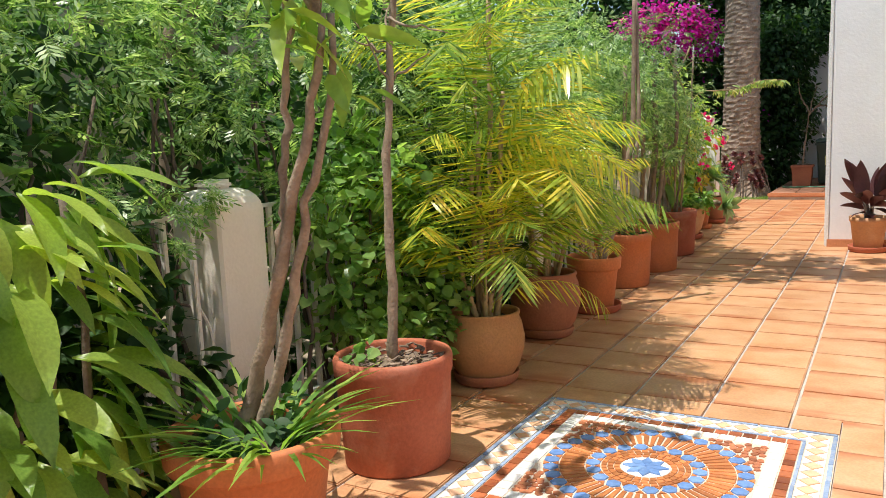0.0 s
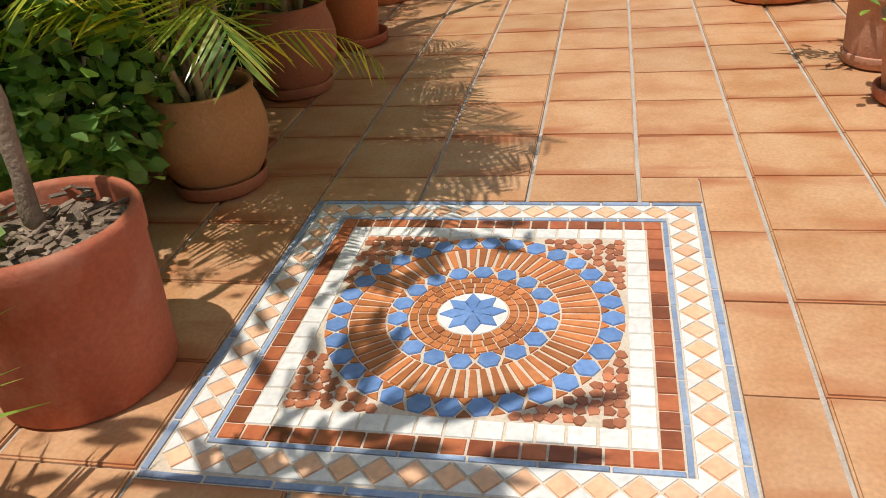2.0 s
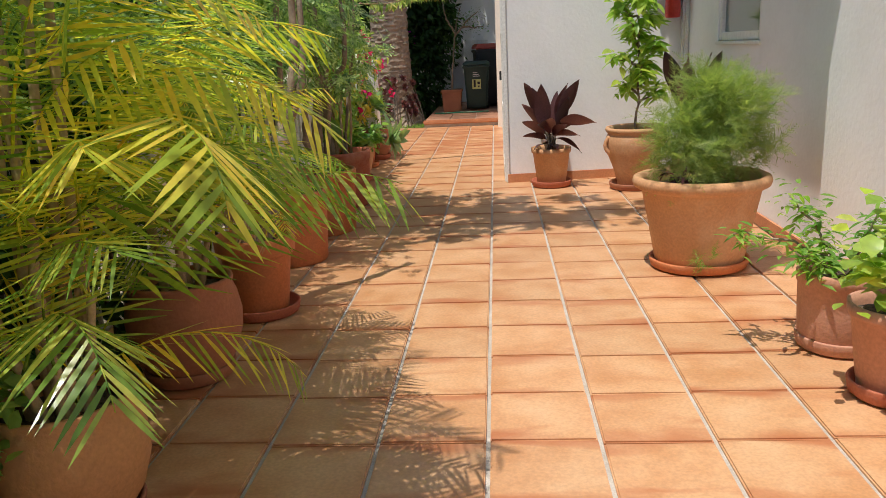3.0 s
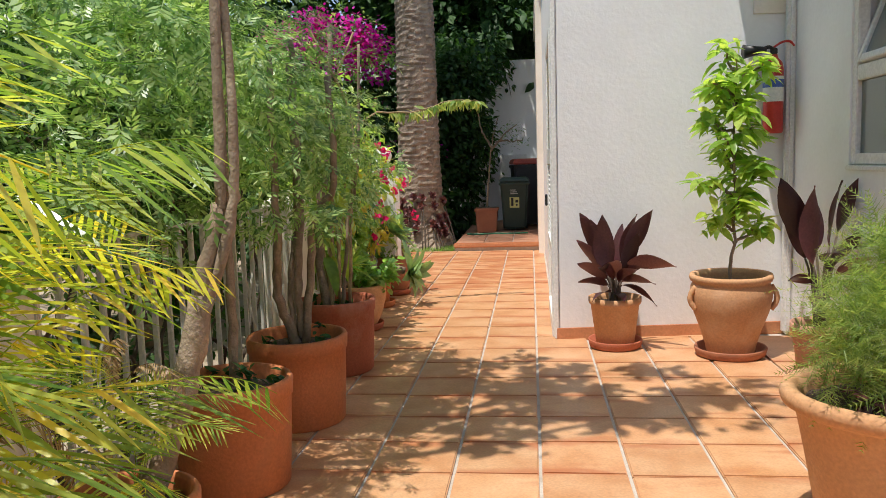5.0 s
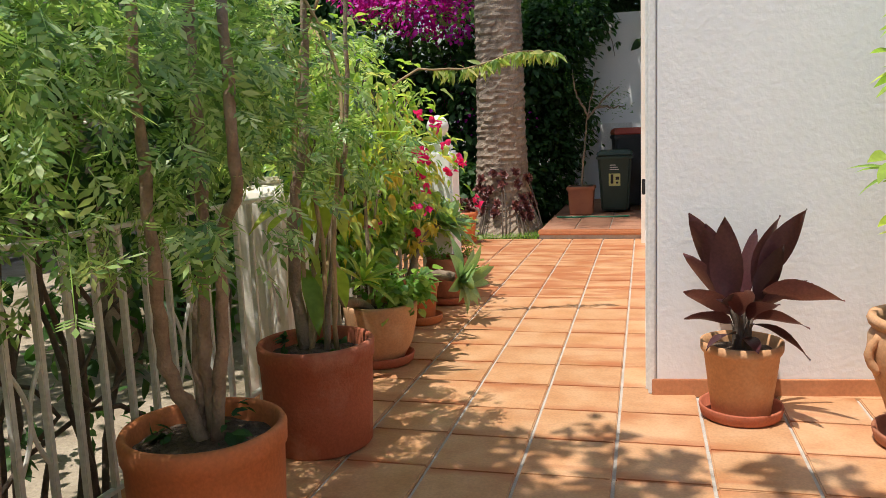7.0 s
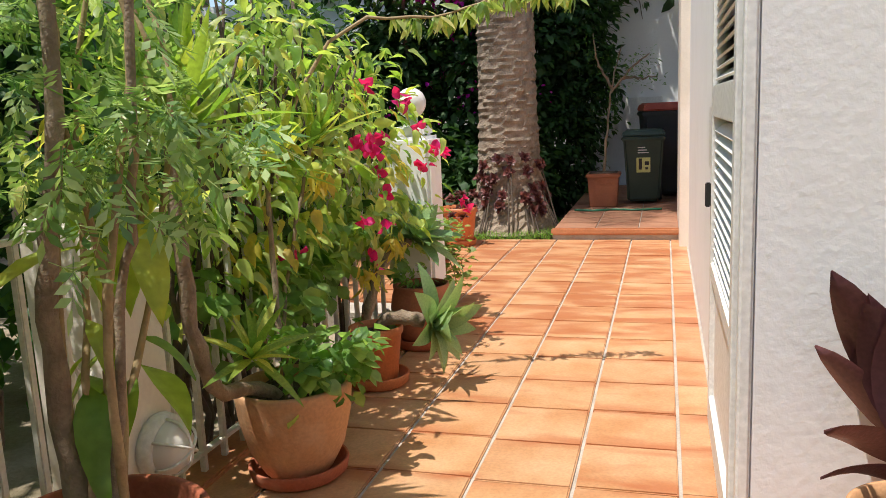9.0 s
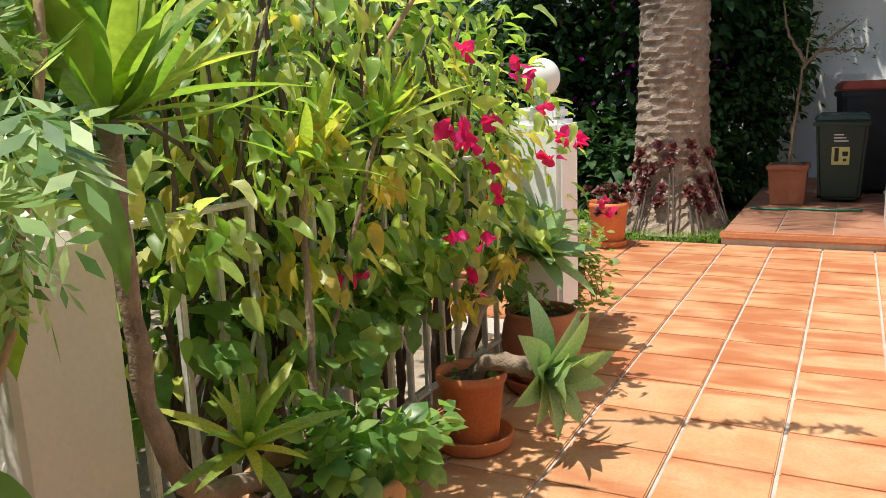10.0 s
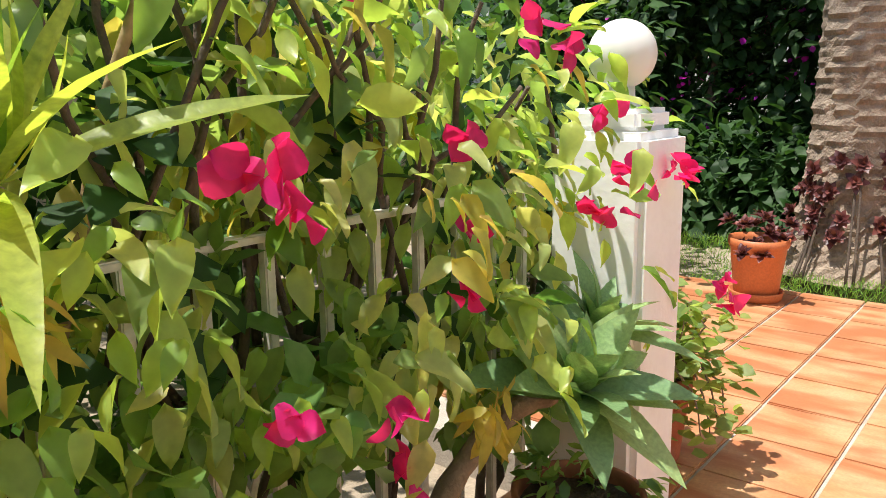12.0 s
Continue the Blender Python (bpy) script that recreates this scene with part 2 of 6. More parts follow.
G_GRASS = leafy("grass_blade", [(0.105, 0.255, 0.045), (0.195, 0.375, 0.068), (0.300, 0.450, 0.090)], 0.45, 0.45)
G_FERN = leafy("fern_needle", [(0.15, 0.24, 0.07), (0.25, 0.35, 0.11), (0.38, 0.45, 0.16)], 0.5, 0.5)
G_PALM = leafy("golden_palm_leaf", [(0.22, 0.34, 0.05), (0.46, 0.53, 0.07), (0.70, 0.66, 0.10), (0.74, 0.55, 0.09)], 0.28, 0.5)
G_PALM2 = leafy("green_palm_leaf", [(0.11, 0.22, 0.04), (0.25, 0.38, 0.07), (0.54, 0.58, 0.13)], 0.25, 0.45)
G_DRY = leafy("dry_palm_leaf", [(0.26, 0.17, 0.09), (0.40, 0.28, 0.16), (0.34, 0.2, 0.13)], 0.7, 0.25)
G_YUCCA = leafy("yucca_leaf", [(0.150, 0.280, 0.050), (0.260, 0.400, 0.075), (0.480, 0.520, 0.110)], 0.4, 0.5)
G_AGAVE = leafy("blue_green_succulent", [(0.16, 0.29, 0.14), (0.26, 0.42, 0.19), (0.36, 0.50, 0.21)], 0.45, 0.2)
G_CANNA = leafy("dark_purple_leaf", [(0.026, 0.011, 0.015), (0.07, 0.025, 0.033), (0.17, 0.065, 0.075)], 0.33, 0.25)
G_YELLOW = leafy("yellowing_leaf", [(0.50, 0.46, 0.09), (0.60, 0.50, 0.14), (0.46, 0.36, 0.12)], 0.5, 0.6)
MAGENTA = leafy("magenta_bract", [(0.58, 0.015, 0.20), (0.70, 0.02, 0.26), (0.78, 0.03, 0.25)], 0.5, 0.4)
PURPLE = leafy("purple_bract", [(0.36, 0.005, 0.32), (0.52, 0.01, 0.45), (0.62, 0.02, 0.5)], 0.5, 0.4)
G_AEON = leafy("wine_red_succulent", [(0.060, 0.020, 0.022), (0.14, 0.040, 0.042), (0.25, 0.085, 0.070)], 0.4, 0.15)
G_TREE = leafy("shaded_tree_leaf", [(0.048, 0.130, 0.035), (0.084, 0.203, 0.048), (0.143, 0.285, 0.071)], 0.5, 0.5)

glass = bpy.data.materials.new("window_glass")
glass.use_nodes = True
gb = glass.node_tree.nodes["Principled BSDF"]
gb.inputs["Base Color"].default_value = (0.55, 0.62, 0.60, 1)
gb.inputs["Roughness"].default_value = 0.06
gb.inputs["Transmission Weight"].default_value = 0.85
globe_mat = bpy.data.materials.new("opal_globe")
globe_mat.use_nodes = True
ob_ = globe_mat.node_tree.nodes["Principled BSDF"]
ob_.inputs["Base Color"].default_value = (0.80, 0.78, 0.74, 1)
ob_.inputs["Roughness"].default_value = 0.35


# ---- mesh helpers ----
rng = np.random.default_rng(7)


def raw_mesh(name, V, F, mats, smooth=False):
    """A mesh from arrays: F holds faces of one size, as rows of vertex numbers."""
    V, F = np.asarray(V, dtype=np.float32), np.asarray(F, dtype=np.int32)
    me = bpy.data.meshes.new(name)
    me.vertices.add(len(V))
    me.vertices.foreach_set("co", V.ravel())
    me.loops.add(F.size)
    me.loops.foreach_set("vertex_index", F.ravel())
    me.polygons.add(len(F))
    me.polygons.foreach_set("loop_start", np.arange(0, F.size, F.shape[1], dtype=np.int32))
    me.update(calc_edges=True)
    me.validate()
    for m in mats if isinstance(mats, (list, tuple)) else [mats]:
        me.materials.append(m)
    if smooth:
        me.polygons.foreach_set("use_smooth", np.ones(len(F), dtype=bool))
    return me


def thing(name, place=(0, 0, 0), label="", category="", group="", kind="", rz=0.0):
    e = new(name)
    e.empty_display_size = 0.1
    e.matrix_world = pose(*place, 0, 0, rz)
    return tagged(e, label, category, group, kind)


def put(name, me, parent=None, m=None, label=""):
    ob = new(name, me)
    if parent is not None:
        ob.parent = parent
    if m is not None:
        ob.matrix_basis = m
    return tagged(ob, label)


def part(name, bm, material, parent=None, label="", m=None, smooth=False):
    me = bpy.data.meshes.new(name)
    bm.to_mesh(me)
    bm.free()
    me.materials.append(material)
    if smooth:
        me.polygons.foreach_set("use_smooth", np.ones(len(me.polygons), dtype=bool))
    return put(name, me, parent, m, label)


def box_bm(x0, x1, y0, y1, z0, z1, bevel=0.0, bm=None):
    bm = bm or bmesh.new()
    r = bmesh.ops.create_cube(bm, size=1.0)
    for v in r["verts"]:
        v.co = Vector((x0 + (v.co.x + 0.5) * (x1 - x0), y0 + (v.co.y + 0.5) * (y1 - y0), z0 + (v.co.z + 0.5) * (z1 - z0)))
    if bevel:
        es = list({e for v in r["verts"] for e in v.link_edges})
        bmesh.ops.bevel(bm, geom=es, offset=bevel, segments=2, affect="EDGES")
    return bm


def lathe(profile, seg=40, wob=0.0, seed=0):
    """A turned shape from (radius, height) pairs, open at both ends unless the radius is zero; slightly out of true by wob."""
    ph = seed * 1.7
    bm = bmesh.new()
    rings = []
    for r, z in profile:
        if r <= 1e-6:
            rings.append([bm.verts.new((0, 0, z))])
            continue
        ring = []
        for i in range(seg):
            a = 2 * math.pi * i / seg
            q = r * (1 + wob * math.sin(2 * a + ph) + 0.5 * wob * math.sin(5 * a + 2 * ph + z * 9))
            ring.append(bm.verts.new((q * math.cos(a), q * math.sin(a), z + wob * 0.3 * math.sin(a + ph))))
        rings.append(ring)
    for a, b in zip(rings, rings[1:]):
        for i in range(seg):
            j = (i + 1) % seg
            if len(a) == 1 and len(b) == 1:
                continue
            if len(a) == 1:
                bm.faces.new((a[0], b[j], b[i]))
            elif len(b) == 1:
                bm.faces.new((a[i], a[j], b[0]))
            else:
                bm.faces.new((a[i], a[j], b[j], b[i]))
    bmesh.ops.recalc_face_normals(bm, faces=bm.faces)
    return bm


def tube(points, radii, seg=8):
    """A bent tapering limb through points."""
    bm = bmesh.new()
    pts = [Vector(p) for p in points]
    rings, u = [], None
    for i, p in enumerate(pts):
        d = (pts[min(i + 1, len(pts) - 1)] - pts[max(i - 1, 0)]).normalized()
        u = (u - d * u.dot(d)).normalized() if u is not None else d.orthogonal().normalized()
        w = d.cross(u)
        r = radii[i] if isinstance(radii, (list, tuple)) else radii
        rings.append([bm.verts.new(p + (u * math.cos(2 * math.pi * k / seg) + w * math.sin(2 * math.pi * k / seg)) * r) for k in range(seg)])
    for a, b in zip(rings, rings[1:]):
        for k in range(seg):
            bm.faces.new((a[k], a[(k + 1) % seg], b[(k + 1) % seg], b[k]))
    bm.faces.new(rings[0][::-1]), bm.faces.new(rings[-1])
    return bm


def smooth_path(points, n=14, jitter=0.0, r=None):
    """Catmull-Rom points through a few stations, with some crookedness."""
    r = r or rng
    P = [np.array(p, float) for p in points]
    P = [2 * P[0] - P[1]] + P + [2 * P[-1] - P[-2]]
    out = []
    segs = len(P) - 3
    for k in range(n + 1):
        s = min(k / n * segs, segs - 1e-6)
        i, t = int(s), s - int(s)
        a, b, c, d = P[i:i + 4]
        out.append(0.5 * (2 * b + (c - a) * t + (2 * a - 5 * b + 4 * c - d) * t * t + (3 * b - a - 3 * c + d) * t ** 3))
    out = np.array(out)
    if jitter:
        out[1:-1] += r.normal(0, jitter, out[1:-1].shape)
    return [tuple(p) for p in out]


# leaf shapes lie along +y from the origin, with their upper side towards +z
def blade_shape(width=0.45, stations=4, droop=0.15, fold=0.10, belly=0.42, wave=0.0):
    V, F = [], []
    for i in range(stations + 1):
        t = i / stations
        w = width * 0.5 * (max(0.0, math.sin(math.pi * t ** (math.log(0.5) / math.log(belly)))) ** 0.8)
        z = -droop * t * t
        wv = wave * math.sin(7 * t + 1)
        V += [(-w, t, z + fold * w * 2 + wv), (0, t, z), (w, t, z + fold * w * 2 - wv)]
    for i in range(stations):
        a = 3 * i
        F += [(a, a + 1, a + 4), (a, a + 4, a + 3), (a + 1, a + 2, a + 5), (a + 1, a + 5, a + 4)]
    return np.array(V), np.array(F)


def pinnate_shape(pairs=3, leaflet=0.36, width=0.13, spread=0.75):
    V, F = [], []
    def add(o, d):
        d = np.array(d) / np.linalg.norm(d)
        s = np.array((d[1], -d[0], 0))
        k = len(V)
        o = np.array(o)
        V.extend([o, o + d * leaflet * 0.5 - s * width * 0.5, o + d * leaflet, o + d * leaflet * 0.5 + s * width * 0.5])
        F.extend([(k, k + 2, k + 1), (k, k + 3, k + 2)])
    for i in range(pairs):
        y = 0.22 + 0.5 * i / pairs
        for sgn in (-1, 1):
            add((0, y, -0.1 * y), (sgn * spread, 0.55, -0.15))
    add((0, 0.66, -0.08), (0, 1, -0.25))
    k = len(V)
    V.extend([(-0.012, 0, 0), (0.012, 0, 0), (0.0, 0.7, -0.08)])
    F.append((k, k + 1, k + 2))
    return np.array(V), np.array(F)


def needle_shape(n=9, seed=3):
    r = np.random.default_rng(seed)
    V, F = [], []
    for i in range(n):
        y = i / n
        for sgn in (-1, 1):
            d = np.array((sgn * 0.35, 0.25 + 0.1 * r.random(), r.normal(0, 0.12)))
            k = len(V)
            o = np.array((0, y, -0.1 * y * y))
            V.extend([o - (0, 0.018, 0), o + (0, 0.018, 0), o + d * (1.1 - y)])
            F.append((k, k + 1, k + 2))
    k = len(V)
    V.extend([(-0.015, 0, 0), (0.015, 0, 0), (0, 1, -0.1)])
    F.append((k, k + 1, k + 2))
    return np.array(V), np.array(F)


OVATE = blade_shape(0.55, 3, 0.22, 0.10)
ROUND = blade_shape(0.8, 3, 0.18, 0.08, 0.45)
LONG = blade_shape(0.28, 4, 0.35, 0.12)
DROOP = blade_shape(0.46, 6, 0.22, 0.22, 0.34, 0.05)
PIN = pinnate_shape(3, 0.38, 0.125)
NEEDLE = needle_shape()


def leaves(name, shape, P, D, U, S, material, parent=None, label=""):
    """Many leaves in one mesh: places P, tip directions D, rough up sides U, lengths S."""
    V0, F0 = shape
    D = D / np.linalg.norm(D, axis=1, keepdims=True)
    X = np.cross(D, U)
    X /= np.linalg.norm(X, axis=1, keepdims=True) + 1e-9
    Z = np.cross(X, D)
    V = P[:, None, :] + S[:, None, None] * (V0[None, :, 0:1] * X[:, None, :] + V0[None, :, 1:2] * D[:, None, :] + V0[None, :, 2:3] * Z[:, None, :])
    k, n = len(P), len(V0)
    F = (F0[None] + (np.arange(k) * n)[:, None, None]).reshape(-1, F0.shape[1])
    return tagged(put(name, raw_mesh(name, V.reshape(-1, 3), F, material), parent, None, label), kind="stuff")


def clump_points(blobs, n, r=None, shell=0.55, clumps=0):
    """Points in ellipsoids (centre, radii), gathered into clumps for gaps and an uneven outline; also the outward directions."""
    r = r or rng
    vol = np.array([b[1][0] * b[1][1] * b[1][2] for b in blobs]) ** 0.7
    pick = r.choice(len(blobs), n, p=vol / vol.sum())
    C = np.array([b[0] for b in blobs], float)
    R = np.array([b[1] for b in blobs], float)
    if clumps:
        m = max(4, n // clumps)
        cp = r.choice(len(blobs), m, p=vol / vol.sum())
        d = r.normal(0, 1, (m, 3))
        d /= np.linalg.norm(d, axis=1, keepdims=True)
        q = d * (shell + (1.12 - shell) * r.random((m, 1)) ** 0.6)
        cc = C[cp] + q * R[cp]
        w = r.integers(0, m, n)
        P = cc[w] + r.normal(0, 1, (n, 3)) * np.minimum(R[cp][w].min(axis=1, keepdims=True) * 0.22, 0.14)
        out = (P - C[cp][w]) / R[cp][w]
    else:
        d = r.normal(0, 1, (n, 3))
        d /= np.linalg.norm(d, axis=1, keepdims=True)
        q = d * (shell + (1.05 - shell) * r.random((n, 1)) ** 0.6)
        P, out = C[pick] + q * R[pick], q
    return P, out


def cloud(name, shape, blobs, n, size, material, parent=None, droop=0.3, spread=0.6, clumps=25, seed=1, label="", shell=0.5):
    r = np.random.default_rng(seed)
    P, out = clump_points(blobs, n, r, shell, clumps)
    D = out * (1, 1, 0.6) + r.normal(0, spread, (n, 3)) + np.array((0, 0, -droop))
    U = np.array((0, 0, 1.0)) + out * 0.4 + r.normal(0, 0.35, (n, 3))
    S = size * r.uniform(0.6, 1.3, n)
    return leaves(name, shape, P, D, U, S, material, parent, label)


# ---- the large structure ----
P = 0.34  # tile pitch
MX0, MX1, MY0, MY1 = -1.345, -0.150, 2.062, 3.255  # the mosaic's edges
FENCE_X = -2.27


def solid(name, x0, x1, y0, y1, z0, z1, material, label="", category="", bevel=0.0):
    return tagged(part(name, box_bm(x0, x1, y0, y1, z0, z1, bevel), material), label, category, kind="structure")


def sheet(name, x0, x1, y0, y1, z, material, n=24, amp=0.0):
    bm = bmesh.new()
    bmesh.ops.create_grid(bm, x_segments=n, y_segments=n, size=0.5)
    for v in bm.verts:
        v.co = Vector((x0 + (v.co.x + 0.5) * (x1 - x0), y0 + (v.co.y + 0.5) * (y1 - y0), z))
        v.co.z += amp * noise.noise(v.co * 0.8)
    return part(name, bm, material)


tagged(sheet("ground", -60, 60, -60, 60, -0.16, SAND, 160, 0.05), "dry sandy garden earth beyond the white fence", "ground", kind="structure")
floor = solid("floor", -2.36, 1.2, -4.0, 13.745, -0.16, -0.012, GROUT, "terrace of square terracotta tiles with pale grey joints", "floor")
solid("floor_end", -3.4, -2.36, 11.0, 13.745, -0.16, -0.012, GROUT, "terracotta paving round the end of the railing", "floor")
solid("kerb", -2.42, -2.225, -4.0, 10.92, -0.14, 0.02, PLINTH, "low clay edging along the foot of the fence", "kerb", 0.008)

# house: wall facing the terrace, long side wall, side wing
bm = bmesh.new()
quad = [(-0.53, 8.465), (1.35, 8.69), (1.35, 8.95), (-0.25, 8.85)]
lo = [bm.verts.new((x, y, -0.02)) for x, y in quad]
hi = [bm.verts.new((x, y, 3.4)) for x, y in quad]
for i in range(4):
    j = (i + 1) % 4
    bm.faces.new((lo[i], lo[j], hi[j], hi[i]))
bm.faces.new(hi), bm.faces.new(lo[::-1])
bmesh.ops.bevel(bm, geom=[e for e in bm.edges if abs(e.verts[0].co.z - e.verts[1].co.z) > 1 and e.verts[0].co.x < -0.5], offset=0.02, segments=3, affect="EDGES")
tagged(part("wall_south", bm, STUCCO), "rough white plaster house wall in sun", "wall", kind="structure")
# long side wall with the louvred door opening at y 8.52 to 9.54
for nm, y0, y1, z0, z1 in (("wall_west_2", 9.54, 13.39, -0.02, 3.4), ("wall_west_3", 8.52, 9.54, 2.06, 3.4)):
    solid(nm, -0.525, -0.25, y0, y1, z0, z1, STUCCO, "white plaster side wall of the house", "wall")
solid("wall_west_4", -0.60, -0.25, 13.39, 14.6, -0.02, 3.4, CREAM, "cream edge of the house wall by the step", "wall", 0.01)
solid("wall_west_5", -0.50, -0.25, 14.6, 18.2, -0.02, 3.4, STUCCO, "white plaster wall beside the rubbish bins", "wall")
solid("wall_inner", -0.24, -0.2, 8.9, 18.2, 0, 3.4, STUCCO, "plain inner wall of the house", "wall")
solid("roof", -0.6, 6.0, 8.62, 18.4, 3.4, 3.55, CREAM, "flat roof slab of the house", "roof")
# side wing with window opening y 6.73 to 7.68, z 1.13 to 2.17
for nm, y0, y1, z0, z1 in (("wall_east_1", 5.51, 6.73, -0.02, 3.2), ("wall_east_2", 7.68, 8.72, -0.02, 3.2), ("wall_east_3", 6.73, 7.68, -0.02, 1.13), ("wall_east_4", 6.73, 7.68, 2.17, 3.2)):
    solid(nm, 1.015, 1.29, y0, y1, z0, z1, STUCCO, "white plaster wall of the side wing in shade", "wall")
solid("wall_east_5", 0.95, 1.29, -4.0, 5.51, -0.02, 3.2, STUCCO, "white plaster wall with a sharp sunlit edge", "wall", 0.012)
solid("wall_room", 2.4, 2.5, 5.4, 8.7, 0, 3.2, CREAM, "plain wall of the room behind the window", "wall")
# unseen ceiling and side walls, added to block the sky and darken the room
solid("room_ceiling", 1.29, 2.5, 5.4, 8.7, 2.55, 2.65, CREAM, "unseen room ceiling added to keep sky light out behind the window", "ceiling")
solid("wall_room_south", 1.29, 2.4, 5.4, 5.5, 0, 2.55, CREAM, "unseen room side wall added to keep sky light out behind the window", "wall")
solid("wall_room_north", 1.36, 2.4, 8.6, 8.7, 0, 2.55, CREAM, "unseen room side wall added to keep sky light out behind the window", "wall")
solid("eave", 0.50, 3.2, 5.0, 8.68, 3.05, 3.2, STUCCO, "white roof overhang of the side wing", "roof", 0.01)
solid("wall_behind", -6.0, 1.3, -4.3, -4.02, -0.02, 2.6, STUCCO, "white garden wall closing the terrace", "wall")
solid("baseboard_east", 1.0, 1.015, 5.51, 8.62, 0, 0.075, PLINTH, "terracotta skirting tiles along the wall", "baseboard")
bm = bmesh.new()
box_bm(0, 1.55, -0.016, 0.0, -0.01, 0.075, 0.003, bm)
tagged(part("baseboard_south", bm, PLINTH, None, "", pose(-0.533, 8.462, 0, 0, 0, 6.82)), "terracotta skirting tiles along the wall", "baseboard", kind="structure")
solid("trim_pipe_box", 0.96, 1.02, 8.55, 8.63, 0, 3.2, WHITEPAINT, "white pipe casing in the inner corner", "trim", 0.02)

# step up to the yard with the bins
STEP = solid("step", -1.735, -0.55, 13.75, 17.8, -0.1, 0.088, GROUT, "low step paved with worn terracotta", "step", 0.01)
solid("back_wall", -9.0, 0.2, 17.95, 18.15, -0.1, 3.02, STUCCO, "white garden wall behind the bins", "wall")
for ix in range(3):
    for iy in range(11):
        part("step_tile", box_bm(-1.725 + 0.39 * ix, -1.345 + 0.39 * ix, 13.79 + 0.36 * iy, 14.14 + 0.36 * iy, 0.08, 0.10, 0.004), STEPTILE, STEP)


# ---- lathe-made pots ----
def pot_profile(kind, r, h):
    if kind == "cylinder":  # straight sided with a soft collar
        return [(0, 0.0), (r * 0.86, 0.0), (r * 0.90, 0.01), (r * 0.95, h * 0.5), (r * 0.97, h * 0.83), (r * 1.0, h * 0.84), (r * 1.01, h * 0.97), (r * 0.98, h), (r * 0.92, h), (r * 0.90, h * 0.97), (r * 0.88, h * 0.80)]
    if kind == "rimmed":  # flared with a heavy band
        return [(0, 0), (r * 0.70, 0), (r * 0.72, 0.01), (r * 0.88, h * 0.74), (r * 0.90, h * 0.76), (r * 0.98, h * 0.77), (r * 1.0, h * 0.80), (r * 1.02, h * 0.97), (r * 0.99, h), (r * 0.92, h), (r * 0.90, h * 0.96), (r * 0.86, h * 0.8)]
    if kind == "round":  # bellied
        return [(0, 0), (r * 0.62, 0), (r * 0.66, 0.01), (r * 0.85, h * 0.2), (r * 0.98, h * 0.45), (r * 1.0, h * 0.62), (r * 0.94, h * 0.82), (r * 0.87, h * 0.92), (r * 0.90, h * 0.97), (r * 0.89, h), (r * 0.83, h), (r * 0.80, h * 0.95), (r * 0.84, h * 0.82)]
    if kind == "bowl":
        return [(0, 0), (r * 0.55, 0), (r * 0.6, 0.012), (r * 0.82, h * 0.3), (r * 0.96, h * 0.65), (r * 1.0, h * 0.90), (r * 1.01, h * 0.97), (r * 0.98, h), (r * 0.93, h), (r * 0.91, h * 0.95), (r * 0.88, h * 0.75)]
    if kind == "flared":  # big rolled lip
        return [(0, 0), (r * 0.64, 0), (r * 0.66, 0.012), (r * 0.80, h * 0.55), (r * 0.88, h * 0.84), (r * 0.93, h * 0.86), (r * 1.0, h * 0.89), (r * 1.02, h * 0.94), (r * 1.0, h * 0.985), (r * 0.95, h), (r * 0.88, h * 0.98), (r * 0.84, h * 0.92), (r * 0.82, h * 0.8)]
    if kind == "urn":
        return [(0, 0), (r * 0.56, 0), (r * 0.60, 0.015), (r * 0.62, h * 0.1), (r * 0.74, h * 0.3), (r * 0.93, h * 0.55), (r * 1.0, h * 0.72), (r * 0.99, h * 0.83), (r * 0.94, h * 0.88), (r * 0.93, h * 0.90), (r * 0.99, h * 0.92), (r * 1.02, h * 0.96), (r * 0.99, h), (r * 0.88, h * 0.99), (r * 0.86, h * 0.93), (r * 0.88, h * 0.85)]
    return [(0, 0), (r * 0.70, 0), (r * 0.72, 0.008), (r * 0.92, h * 0.85), (r * 0.97, h * 0.86), (r * 1.0, h * 0.90), (r * 1.0, h), (r * 0.94, h), (r * 0.90, h * 0.9), (r * 0.86, h * 0.8)]


def potted(name, x, y, kind, r, h, clay, label, saucer=None, saucer_clay=None, seed=0, soil=SOIL, lift=0.0):
    base = thing(name, (x, y, 0), label, "potted plant", rz=(seed * 47) % 360)
    z0 = 0.018 if saucer else 0.0
    prof = pot_profile(kind, r, h)
    if saucer:
        s = saucer
        part("saucer", lathe([(0, 0), (s * 0.86, 0), (s * 0.95, 0.012), (s, 0.05), (s * 0.985, 0.056), (s * 0.93, 0.054), (s * 0.88, 0.016), (0, 0.014)], 40, 0.008, seed), saucer_clay or clay, base, "clay saucer", None, True)
    part("pot", lathe([(a, b + z0) for a, b in prof], 44, 0.008, seed), clay, base, "", None, True)
    ri = prof[-1][0] * 0.99
    bm = bmesh.new()
    bmesh.ops.create_circle(bm, cap_ends=True, cap_tris=True, segments=28, radius=ri)
    bmesh.ops.subdivide_edges(bm, edges=bm.edges[:], cuts=3, use_grid_fill=True)
    for v in bm.verts:
        v.co.z = z0 + h * 0.86 + 0.012 * noise.noise(Vector((v.co.x * 18, v.co.y * 18, seed))) + 0.02 * (1 - v.co.length / ri)
    part("soil", bm, soil, base, "dark potting soil")
    base["soil_z"] = z0 + h * 0.86
    return base


